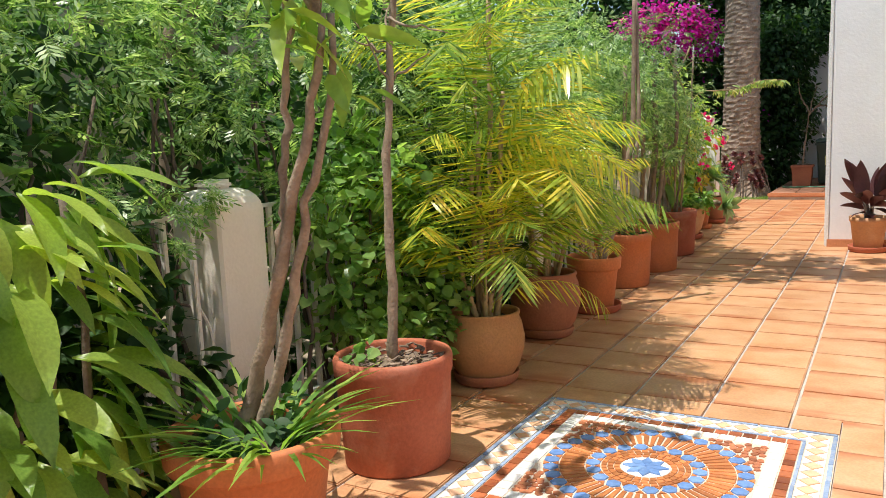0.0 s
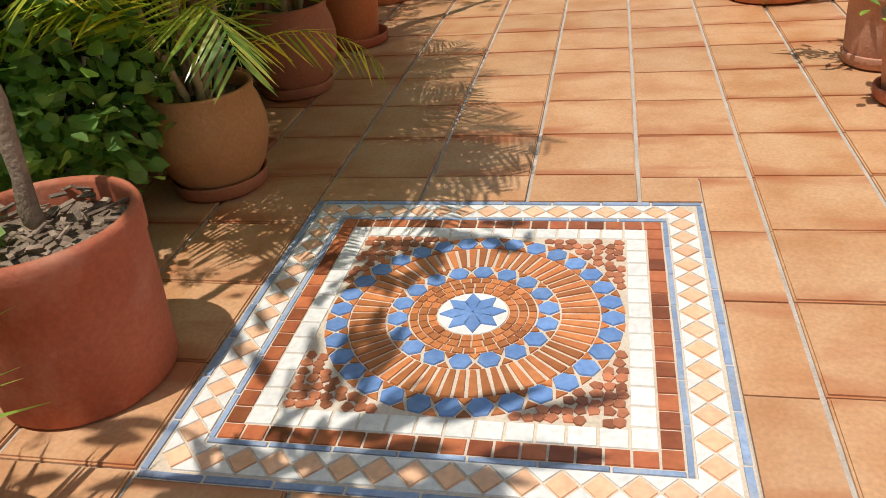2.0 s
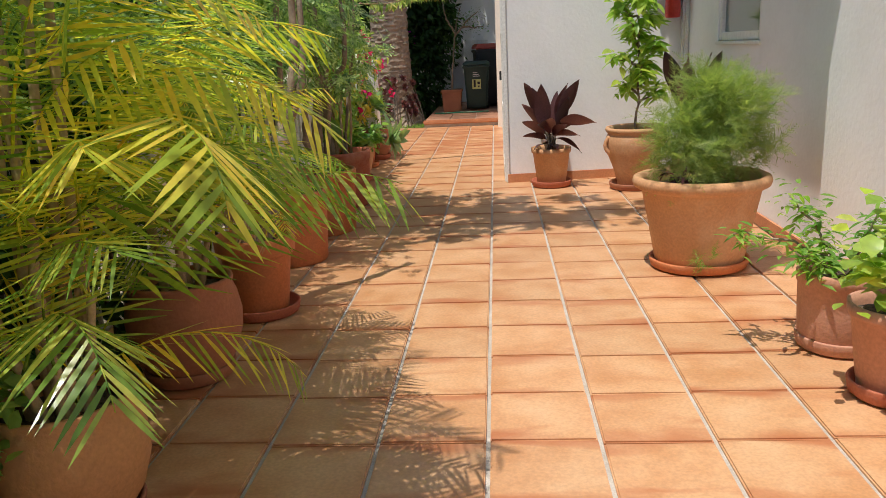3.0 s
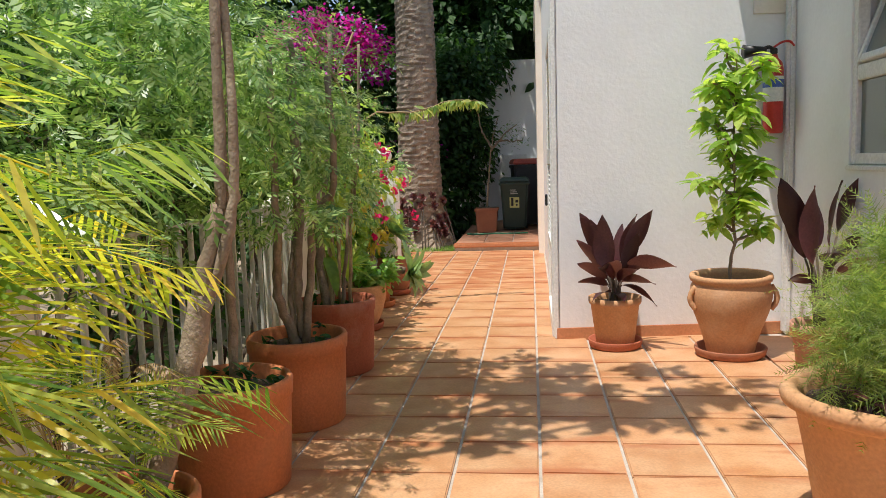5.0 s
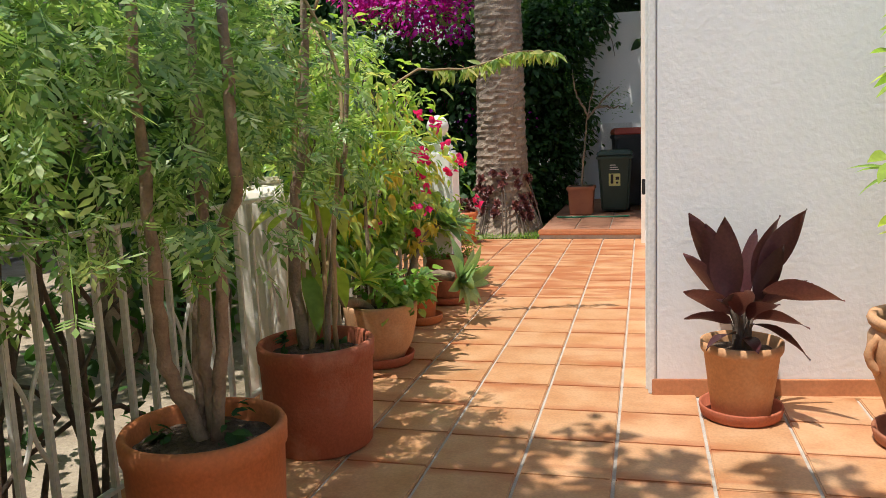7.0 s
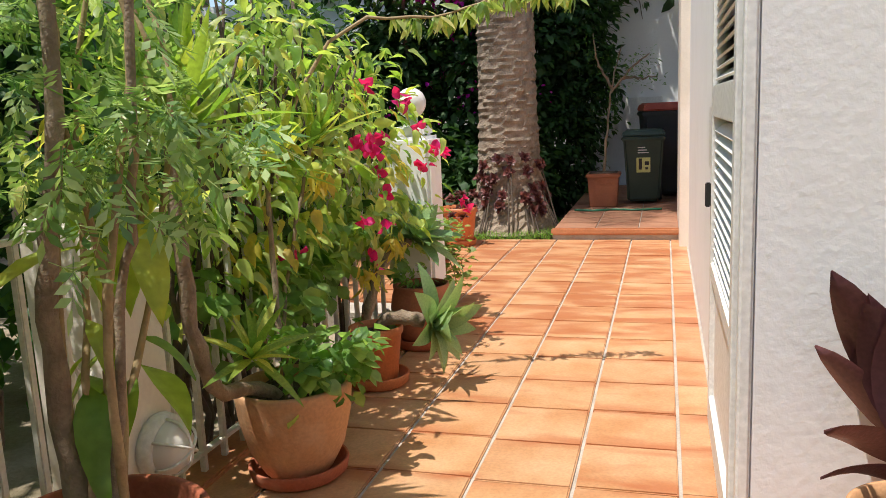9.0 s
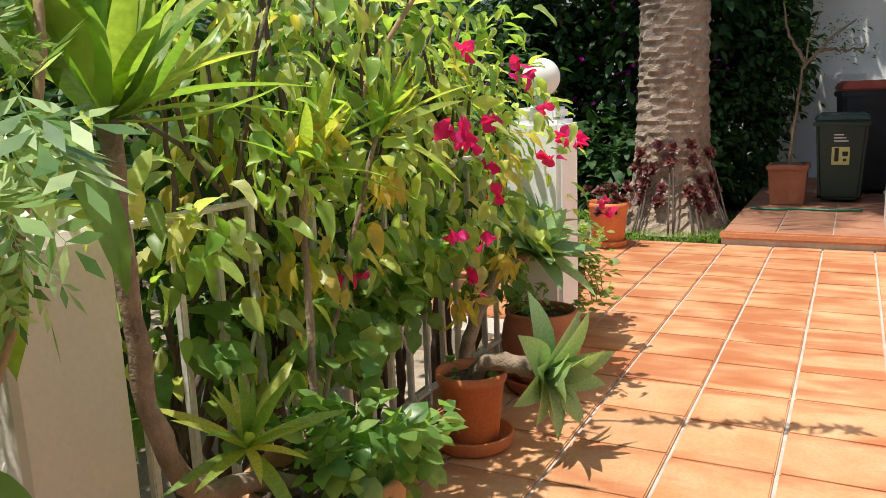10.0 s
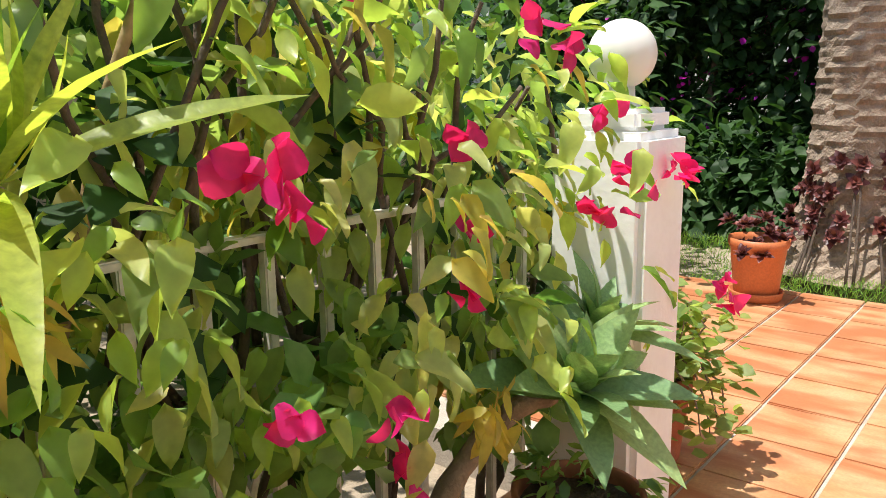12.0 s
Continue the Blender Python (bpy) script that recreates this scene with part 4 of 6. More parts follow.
chip_me.materials.append(MULCH)
for i in range(110):
    a, q = rt.uniform(0, 6.28), 0.2 * math.sqrt(rt.random())
    put("bark_chip", chip_me, P2, pose(q * math.cos(a), q * math.sin(a), 0.382 + 0.02 * rt.random(), rt.uniform(-25, 25), rt.uniform(-25, 25), rt.uniform(0, 360)))

# forked trunk in the fifth pot
limb("stem", P5, [(-1.82, 5.20, 0.30), (-1.74, 5.34, 0.62), (-1.70, 5.40, 0.86)], (0.044, 0.036), BARK, 10, 0.004, 60)
limb("stem", P5, [(-1.70, 5.40, 0.84), (-1.655, 5.43, 1.09), (-1.64, 5.44, 1.20), (-1.62, 5.46, 2.2)], (0.024, 0.014), BARK, 14, 0.004, 61)
limb("stem", P5, [(-1.69, 5.40, 0.82), (-1.61, 5.43, 1.09), (-1.60, 5.45, 1.3), (-1.63, 5.5, 2.1)], (0.018, 0.012), BARK, 14, 0.004, 62)
# jasmine stems
limb("stem", P6, [(-1.90, 5.93, 0.36), (-1.89, 5.92, 0.70), (-1.87, 5.87, 1.05), (-1.85, 5.85, 1.7)], (0.020, 0.014), BARK, 16, 0.004, 63)
for i, s in enumerate(([(-1.84, 6.64, 0.36), (-1.90, 6.58, 0.62), (-1.87, 6.52, 0.95), (-1.86, 6.50, 1.7)], [(-1.82, 6.66, 0.36), (-1.83, 6.67, 0.7), (-1.80, 6.66, 1.1), (-1.82, 6.7, 1.8)],
                       [(-1.80, 6.64, 0.36), (-1.76, 6.66, 0.72), (-1.73, 6.62, 0.95), (-1.62, 6.52, 1.08), (-1.57, 6.46, 1.25), (-1.6, 6.5, 1.6)], [(-1.85, 6.67, 0.36), (-1.88, 6.70, 0.66), (-1.84, 6.74, 1.0), (-1.86, 6.78, 1.7)])):
    limb("stem", P7, s, (0.026 - 0.003 * i, 0.014), BARK, 18, 0.005, 64 + i)
r8 = np.random.default_rng(70)
for i, s in enumerate(([(-1.93, 7.58, 0.34), (-1.972, 7.60, 0.68), (-1.96, 7.60, 0.925), (-1.91, 7.60, 1.155), (-1.87, 7.60, 1.5), (-1.85, 7.6, 2.0)], [(-1.84, 7.56, 0.34), (-1.80, 7.58, 0.7), (-1.78, 7.60, 0.93), (-1.735, 7.60, 1.10), (-1.70, 7.60, 1.4), (-1.68, 7.6, 1.9)])):
    limb("stem", P8, s, (0.028 - 0.016 * i, 0.013 - 0.005 * i), BARK, 18, 0.004, 68 + i)
for i in range(3):
    a = r8.uniform(0, 6.28)
    f = np.array((-1.87 + 0.09 * math.cos(a), 7.54 + 0.09 * math.sin(a), 0.38))
    limb("stem", P8, [tuple(f), tuple(f + (r8.normal(0, 0.04), r8.normal(0, 0.04), 0.5)), tuple(f + (r8.normal(0, 0.08), r8.normal(0, 0.08), 1.1)), tuple(f + (r8.normal(0, 0.14), r8.normal(0, 0.14), 1.6))], (0.011, 0.006), CANE, 14, 0.004, 71 + i)
for b, (x, y), sd in ((P6, (-1.9, 5.9), 90), (P7, (-1.84, 6.64), 91), (P8, (-1.87, 7.54), 92)):
    cloud_w("weed_foliage", b, OVATE, [((x, y, 0.40), (0.15, 0.15, 0.06))], 60, 0.05, G_DARK, clumps=8, seed=sd)
cloud_w("foliage", P8, PIN, [((-1.92, 7.5, 1.42), (0.30, 0.36, 0.30)), ((-2.2, 7.4, 1.72), (0.25, 0.35, 0.3)), ((-1.72, 7.72, 1.18), (0.22, 0.2, 0.12))], 700, 0.105, G_FINE, droop=0.5, clumps=14, seed=93)
cloud_w("foliage", P7, PIN, [((-1.84, 6.72, 1.46), (0.34, 0.45, 0.28)), ((-2.15, 6.8, 1.8), (0.4, 0.5, 0.35)), ((-1.74, 6.46, 1.08), (0.26, 0.26, 0.18))], 1050, 0.105, G_FINE, droop=0.5, clumps=14, seed=94)
cloud_w("foliage", P6, PIN, [((-1.90, 5.85, 1.50), (0.32, 0.42, 0.26)), ((-2.1, 5.8, 1.85), (0.4, 0.5, 0.35))], 780, 0.105, G_FINE, droop=0.5, clumps=14, seed=95)

r98 = np.random.default_rng(98)
BIGL = blade_shape(0.34, 6, 0.45, 0.12, 0.45, 0.02)
for i in range(3):
    s = [(-1.90, 7.56, 0.38), (-1.94 + r98.normal(0, 0.04), 7.72 + 0.04 * i, 0.8), (-1.98 + r98.normal(0, 0.06), 7.86 + 0.05 * i, 1.3), (-2.0 + r98.normal(0, 0.1), 7.9 + 0.06 * i, 1.75)]
    limb("stem", P8, s, (0.010, 0.006), CANE, 12, 0.005, 980 + i)
    Pn = along([smooth_path(s, 12)], 13, r98, 0.22)
    a = r98.uniform(0, 6.28, 13)
    leaves_w("broad_foliage", P8, BIGL, Pn, np.stack([np.cos(a), np.sin(a), r98.uniform(-0.9, 0.1, 13)], 1), np.tile((0, 0, 1.0), (13, 1)), r98.uniform(0.14, 0.26, 13), G_BROAD)

# yucca with a bent trunk, leafy herbs
limb("trunk", PD, [(-2.08, 8.86, 0.26), (-2.12, 8.74, 0.36), (-2.14, 8.55, 0.42), (-2.14, 8.46, 0.58), (-2.14, 8.43, 0.85), (-2.14, 8.43, 1.20)], (0.027, 0.021), BARK, 20, 0.004, 100)
rosette(PD, (-2.14, 8.43, 1.20), (0.2, 0.1, 1), 48, 0.44, 0.12, G_YUCCA, 101, outer=165)
rosette(PD, (-2.06, 8.62, 0.50), (0.5, -0.2, 1), 20, 0.24, 0.14, G_YUCCA, 102)
rosette(PD, (-2.16, 9.0, 1.05), (0.3, 0.2, 1), 26, 0.36, 0.13, G_YUCCA, 103, outer=130)
rosette(PD, (-2.14, 9.33, 1.12), (0.5, -0.1, 0.8), 18, 0.34, 0.11, G_YUCCA, 106, outer=150)
limb("trunk", PD, [(-2.12, 8.94, 0.26), (-2.2, 9.15, 0.6), (-2.14, 9.33, 1.12)], (0.009, 0.007), BARK, 12, 0.003, 107)
limb("trunk", PD, [(-2.09, 8.92, 0.26), (-2.15, 8.98, 0.6), (-2.16, 9.0, 1.05)], (0.013, 0.009), BARK, 12, 0.003, 104)
cloud_w("herb_foliage", PD, ROUND, [((-1.98, 8.92, 0.40), (0.19, 0.20, 0.12)), ((-1.90, 8.98, 0.32), (0.10, 0.12, 0.10))], 420, 0.062, G_MID, clumps=12, seed=105)

# fox-tail agaves
limb("trunk", PE, [(-2.00, 9.73, 0.22), (-1.94, 9.72, 0.31), (-1.85, 9.73, 0.32), (-1.77, 9.75, 0.30)], (0.030, 0.034), BARK, 12, 0.003, 110)
rosette(PE, (-1.74, 9.75, 0.29), (0.75, -0.2, 0.0), 22, 0.29, 0.40, G_AGAVE, 111)
cloud_w("weed_foliage", PE, OVATE, [((-2.02, 9.74, 0.27), (0.09, 0.09, 0.05))], 50, 0.05, G_MID, clumps=8, seed=112)
limb("trunk", PF, [(-2.10, 9.96, 0.02), (-2.10, 10.0, 0.22), (-2.07, 10.10, 0.42), (-2.02, 10.24, 0.54), (-1.97, 10.33, 0.57)], (0.027, 0.024), BARK, 18, 0.003, 113)
rosette(PF, (-1.94, 10.35, 0.57), (0.45, -0.05, 0.8), 26, 0.28, 0.40, G_AGAVE, 114)
rosette(PF, (-2.02, 10.60, 0.62), (0.3, 0.1, 1), 18, 0.25, 0.36, G_AGAVE, 115)
cloud_w("weed_foliage", PF, OVATE, [((-1.92, 10.38, 0.36), (0.13, 0.13, 0.07))], 110, 0.045, G_MID, clumps=8, seed=116)
leafy_stems(PH, [[(-2.08, 11.02, 0.26), (-2.04 + 0.08 * math.cos(a), 11.0 + 0.09 * math.sin(a), 0.40), (-2.02 + 0.12 * math.cos(a), 10.98 + 0.13 * math.sin(a), 0.52)] for a in np.linspace(0, 5.5, 9)] + [[(-2.08, 11.02, 0.27), (-2.0, 10.94 + 0.05 * k, 0.38), (-1.90, 10.90 + 0.06 * k, 0.30), (-1.86, 10.88 + 0.07 * k, 0.16)] for k in range(4)], 520, 0.055, ROUND, G_FERN, 117, 0.006, 0.25)

# wine-red rosettes in the far pot
for i in range(16):
    a, q = i * 2.4, 0.03 + 0.011 * i
    rosette(PG, (-2.55 + q * math.cos(a), 13.45 + q * math.sin(a), 0.36 + 0.10 * math.cos(i)), (0.3 * math.cos(a), 0.3 * math.sin(a) - 0.2, 1), 18, 0.075, 0.6, G_AEON, 120 + i, 0.85)

# dark-leaved cannas: direction, tilt, length, height of the leaf's foot, roll about its own axis, droop
def canna(base, x, y, z, specs, seed):
    V0, F0 = blade_shape(0.34, 8, 0.06, 0.16, 0.44, 0.015)
    V1, F1 = blade_shape(0.40, 8, 0.40, 0.14, 0.44, 0.02)
    up, dn = raw_mesh("leaf", V0, F0, G_CANNA, True), raw_mesh("leaf", V1, F1, G_CANNA, True)
    inv = base.matrix_world.inverted()
    for i, (rz, tilt, length, lift, roll, drop) in enumerate(specs):
        a = math.radians(rz) + math.pi / 2
        q = 0.02 + 0.16 * lift
        o = (x + q * math.cos(a), y + q * math.sin(a), z + lift)
        limb("stalk", base, [(x + 0.03 * math.cos(a), y + 0.03 * math.sin(a), z - 0.02), (x + 0.5 * q * math.cos(a), y + 0.5 * q * math.sin(a), z + lift * 0.6), o], (0.011, 0.006), DARKBARK, 5, 0.0, seed + i, 6)
        put("leaf", dn if drop else up, base, inv @ Matrix.Translation(o) @ pose(0, 0, 0, tilt, 0, rz) @ pose(0, 0, 0, 0, roll, 0) @ Matrix.Scale(length, 4))


CANNA = [(85, 66, 0.36, 0.26, 68, 0), (110, 84, 0.40, 0.18, 80, 0), (-60, 74, 0.34, 0.24, -72, 0), (-82, 62, 0.36, 0.28, -78, 0), (-92, 14, 0.30, 0.24, -55, 1), (60, 72, 0.32, 0.20, 60, 0), (-20, 70, 0.30, 0.22, -30, 0), (-88, 30, 0.22, 0.20, -70, 0),
         (150, 36, 0.24, 0.20, 30, 1), (-120, 20, 0.24, 0.14, -40, 1), (-100, -10, 0.24, 0.12, -30, 1), (95, 24, 0.20, 0.12, 50, 1), (170, 55, 0.26, 0.16, 12, 1), (-150, 48, 0.24, 0.14, -20, 1), (130, 10, 0.18, 0.08, 20, 1), (-170, 20, 0.18, 0.06, 0, 1), (78, 50, 0.28, 0.20, 64, 0), (95, 74, 0.34, 0.22, 74, 0), (-100, 70, 0.28, 0.20, -70, 0), (20, 60, 0.28, 0.16, 20, 1), (100, 40, 0.24, 0.16, 60, 1), (-75, 45, 0.24, 0.16, -60, 1)]
canna(Q1, -0.165, 7.99, 0.28, CANNA, 200)
canna(Q2B, 0.76, 7.25, 0.27, [(a + 20, b, c * 1.05, d * 1.5 + 0.08, e, f) for a, b, c, d, e, f in CANNA[:15]], 230)

# citrus tree in the urn, with handles
rc = np.random.default_rng(250)
CITRUS = [[(0.44, 7.77, 0.42), (0.45, 7.77, 0.8), (0.46, 7.77, 1.25), (0.45, 7.76, 1.80)]]
for i in range(15):
    z0, a = 0.68 + 0.072 * i, i * 2.4
    q = rc.uniform(0.14, 0.27) * (1.0 - 0.35 * i / 15)
    CITRUS.append([(0.45, 7.77, z0), (0.45 + 0.5 * q * math.cos(a), 7.77 + 0.4 * q * math.sin(a), z0 + 0.05), (0.45 + q * math.cos(a), 7.77 + 0.8 * q * math.sin(a), z0 + rc.uniform(0.06, 0.16))])
leafy_stems(Q2, CITRUS, 620, 0.125, blade_shape(0.40, 4, 0.30, 0.14), G_LEMON, 250, 0.011, 0.45, 0.35, 0.032)
for sgn in (-1, 1):
    pts = [(0.44 + sgn * (0.215 + 0.035 * math.sin(t)), 7.77 - 0.06, 0.43 - 0.045 * t) for t in np.linspace(0, math.pi, 9)]
    limb("handle", Q2, pts, (0.016, 0.016), CLAY_PALE, 10, 0, 260, 8, "clay handle")

# feathery fern
cloud_w("foliage", Q3, NEEDLE, [((0.44, 5.60, 0.72), (0.25, 0.25, 0.22)), ((0.54, 5.62, 0.84), (0.18, 0.20, 0.17)), ((0.33, 5.55, 0.64), (0.17, 0.20, 0.16)), ((0.60, 5.54, 0.62), (0.15, 0.20, 0.16))], 2300, 0.115, G_FERN, droop=0.15, spread=0.75, clumps=14, seed=270, shell=0.3)
cloud_w("purple_heart", Q3, LONG, [((0.30, 5.47, 0.49), (0.11, 0.09, 0.05))], 80, 0.06, G_CANNA, clumps=8, seed=271)
cloud_w("stray_sprig", Q3, NEEDLE, [((0.42, 5.345, 0.09), (0.06, 0.03, 0.035))], 24, 0.07, G_GRASS, clumps=6, seed=272)
leafy_stems(Q4, [[(0.64, 4.50, 0.25), (0.58, 4.50, 0.36), (0.42, 4.52, 0.42), (0.26, 4.55, 0.44)], [(0.64, 4.52, 0.25), (0.6, 4.58, 0.42), (0.50, 4.66, 0.56)], [(0.66, 4.5, 0.25), (0.70, 4.46, 0.42), (0.76, 4.44, 0.56)], [(0.66, 4.5, 0.25), (0.56, 4.44, 0.34), (0.44, 4.40, 0.40)]], 520, 0.055, LONG, G_GRASS, 280, 0.008, 0.3, 0.1, 0.03)
leafy_stems(Q5, [[(0.66, 4.06, 0.26), (0.64, 4.06, 0.42), (0.60, 4.02, 0.62)], [(0.66, 4.06, 0.26), (0.70, 4.1, 0.42), (0.76, 4.1, 0.64)], [(0.66, 4.06, 0.3), (0.58, 4.0, 0.42), (0.52, 3.98, 0.52)]], 260, 0.07, ROUND, G_LEMON, 290, 0.013, 0.4, 0.2, 0.05)


# ---- plants rooted behind the fence and in the bed ----
def shrub(name, place, label, category="shrub"):
    return thing(name, place, label, category)


# broad-leaved plant beside the first pot
B1 = shrub("broad_leaf_plant", (-2.10, 1.10, -0.1), "broad yellow-green strappy leaves hanging in a dense clump", "plant")
rb = np.random.default_rng(300)
nb = 290
ab = rb.uniform(0, 6.28, nb)
hb = rb.uniform(0.2, 1.2, nb)
BW, BF = blade_shape(0.36, 6, 0.55, 0.14, 0.5, 0.012)
bme = raw_mesh("leaf", BW, BF, G_BROAD, True)
for i in range(nb):
    o = (-2.12 + 0.22 * math.cos(ab[i]), 1.10 + 0.36 * math.sin(ab[i]), hb[i])
    put("leaf", bme, B1, B1.matrix_world.inverted() @ Matrix.Translation(o) @ pose(0, 0, 0, rb.uniform(-65, 25), rb.uniform(-20, 20), math.degrees(ab[i]) - 90) @ Matrix.Scale(rb.uniform(0.15, 0.30), 4))
for i in range(5):
    limb("stem", B1, [(-2.1 + 0.05 * i, 1.0 + 0.07 * i, -0.1), (-2.12 + 0.05 * i, 1.02 + 0.07 * i, 0.5), (-2.14 + 0.05 * i, 1.05 + 0.06 * i, 1.1)], (0.014, 0.01), DARKBARK, 8, 0.01, 301 + i)

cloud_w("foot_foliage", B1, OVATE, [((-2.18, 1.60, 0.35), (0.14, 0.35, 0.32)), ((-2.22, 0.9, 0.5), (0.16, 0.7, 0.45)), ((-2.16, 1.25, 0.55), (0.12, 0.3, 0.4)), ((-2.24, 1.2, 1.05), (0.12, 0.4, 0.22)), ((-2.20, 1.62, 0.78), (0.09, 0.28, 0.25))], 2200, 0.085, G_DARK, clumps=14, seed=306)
# glossy hedge behind the sapling
B2 = shrub("hedge_bush", (-2.10, 2.95, -0.1), "dense dark glossy bush with rounded leaves behind the pots")
cloud_w("foliage", B2, ROUND, [((-2.12, 2.92, 0.72), (0.28, 0.40, 0.42)), ((-2.10, 3.18, 0.55), (0.26, 0.3, 0.45)), ((-2.24, 2.90, 1.0), (0.26, 0.42, 0.3)), ((-2.0, 2.95, 0.35), (0.2, 0.35, 0.25))], 3400, 0.062, G_MID, clumps=16, seed=310, droop=0.1)
for i in range(6):
    limb("stem", B2, [(-2.15, 2.5 + 0.14 * i, -0.1), (-2.14, 2.52 + 0.14 * i, 0.4), (-2.12, 2.5 + 0.16 * i, 0.95)], (0.012, 0.006), DARKBARK, 8, 0.012, 311 + i)

# dark foliage added so that the gaps behind the palms read as shade
B3 = shrub("hedge_bush", (-2.18, 4.0, -0.1), "dense shaded green bush behind the palm pots")
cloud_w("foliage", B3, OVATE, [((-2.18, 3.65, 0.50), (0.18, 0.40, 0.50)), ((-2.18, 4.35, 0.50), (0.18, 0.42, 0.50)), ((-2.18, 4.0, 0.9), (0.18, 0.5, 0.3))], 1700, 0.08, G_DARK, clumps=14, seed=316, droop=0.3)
for i in range(5):
    limb("stem", B3, [(-2.2, 3.4 + 0.28 * i, -0.1), (-2.19, 3.42 + 0.28 * i, 0.4), (-2.17, 3.4 + 0.29 * i, 0.95)], (0.012, 0.006), DARKBARK, 8, 0.012, 317 + i)

# climbing jasmine over the fence
JAS = [(0.1, 1.75, 0.50), (1.0, 1.75, 0.52), (1.9, 1.72, 0.48), (2.8, 1.65, 0.45), (3.7, 1.55, 0.45), (4.6, 1.45, 0.45), (5.5, 1.42, 0.46), (6.4, 1.42, 0.46), (7.3, 1.50, 0.46)]
for i, (y, z, h) in enumerate(JAS):
    J = shrub("climbing_jasmine", (-2.50, y, -0.1), "feathery green climber billowing over the white railing")
    off = -0.30 if y < 3.3 else 0.0
    reach = -0.40 if y < 4.8 else 0.0
    cloud_w("foliage", J, PIN, [((-2.40 + off, y, z), (0.42, 0.62, h)), ((-2.65 + off, y + 0.2, z + 0.35), (0.45, 0.6, 0.45)), ((-2.2 + 1.4 * off, y - 0.2, z - 0.1), (0.28, 0.4, h * 0.7))], 950 if 3 < y < 7.9 else 720, 0.115, G_FINE, droop=0.1, clumps=16, seed=320 + i)
    # dark inner leaves paint the shade in the gaps of the climber
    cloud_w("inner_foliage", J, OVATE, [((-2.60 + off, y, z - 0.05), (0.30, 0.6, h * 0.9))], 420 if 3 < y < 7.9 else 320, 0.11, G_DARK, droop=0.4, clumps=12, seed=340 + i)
    if 1.5 < y < 3.3:
        cloud_w("hanging_foliage", J, PIN, [((-2.20, y - 0.12, 1.0), (0.07, 0.28, 0.13))], 170, 0.09, G_FINE, droop=0.3, clumps=8, seed=350 + i)
    rj = np.random.default_rng(360 + i)
    for k in range(5):
        yy = y + rj.uniform(-0.5, 0.5)
        limb("vine", J, [(-2.46, yy, -0.1), (-2.44 + rj.normal(0, 0.05), yy + rj.normal(0, 0.15), 0.4), (-2.42 + rj.normal(0, 0.06), yy + rj.normal(0, 0.2), 0.9), (-2.4, yy, 1.4)], (0.013, 0.006), DARKBARK, 12, 0.015, 361 + 5 * i + k, 6)
    # sprays that reach out over the path, with leaves along them
    for k in range(9):
        yy = y + rj.uniform(-0.45, 0.45)
        zz = z + rj.uniform(-0.45, 0.3)
        s = [(-2.2 + reach, yy, zz), (-2.0 + reach, yy + rj.normal(0, 0.12), zz + rj.uniform(0.02, 0.12)), (-1.78 + reach, yy + rj.normal(0, 0.2), zz + rj.uniform(0.0, 0.1)), (-1.55 + reach + rj.uniform(-0.2, 0.22), yy + rj.normal(0, 0.3), zz - rj.uniform(0.02, 0.22))]
        limb("spray", J, s, (0.0026, 0.0010), G_GRASS, 10, 0.012, 400 + 9 * i + k, 5)
        Pn = along([smooth_path(s, 8)], 16, rj, 0.2)
        leaves_w("spray_foliage", J, PIN, Pn, rj.normal(0, 1, (16, 3)) + (0.4, 0, -0.2), np.tile((0, 0, 1.0), (16, 1)) + rj.normal(0, 0.2, (16, 3)), rj.uniform(0.07, 0.125, 16), G_FINE)

# low dark growth behind the pickets
for i, y in enumerate(np.arange(-0.6, 8.2, 1.1)):
    U_ = shrub("ground_creeper", (-2.55, y, -0.1), "dark leafy creeper behind the railing", "plant")
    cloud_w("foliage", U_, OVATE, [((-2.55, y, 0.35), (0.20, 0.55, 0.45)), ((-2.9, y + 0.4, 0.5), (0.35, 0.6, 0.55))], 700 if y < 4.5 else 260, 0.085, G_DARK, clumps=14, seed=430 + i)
    rj = np.random.default_rng(450 + i)
    for k in range(3):
        yy = y + rj.uniform(-0.4, 0.4)
        limb("runner", U_, [(-2.42, yy, -0.1), (-2.40, yy + rj.normal(0, 0.25), 0.2), (-2.38, yy + rj.normal(0, 0.3), 0.45), (-2.42, yy + rj.normal(0, 0.3), 0.7)], (0.012, 0.006), DARKBARK, 12, 0.02, 451 + 3 * i + k, 6)

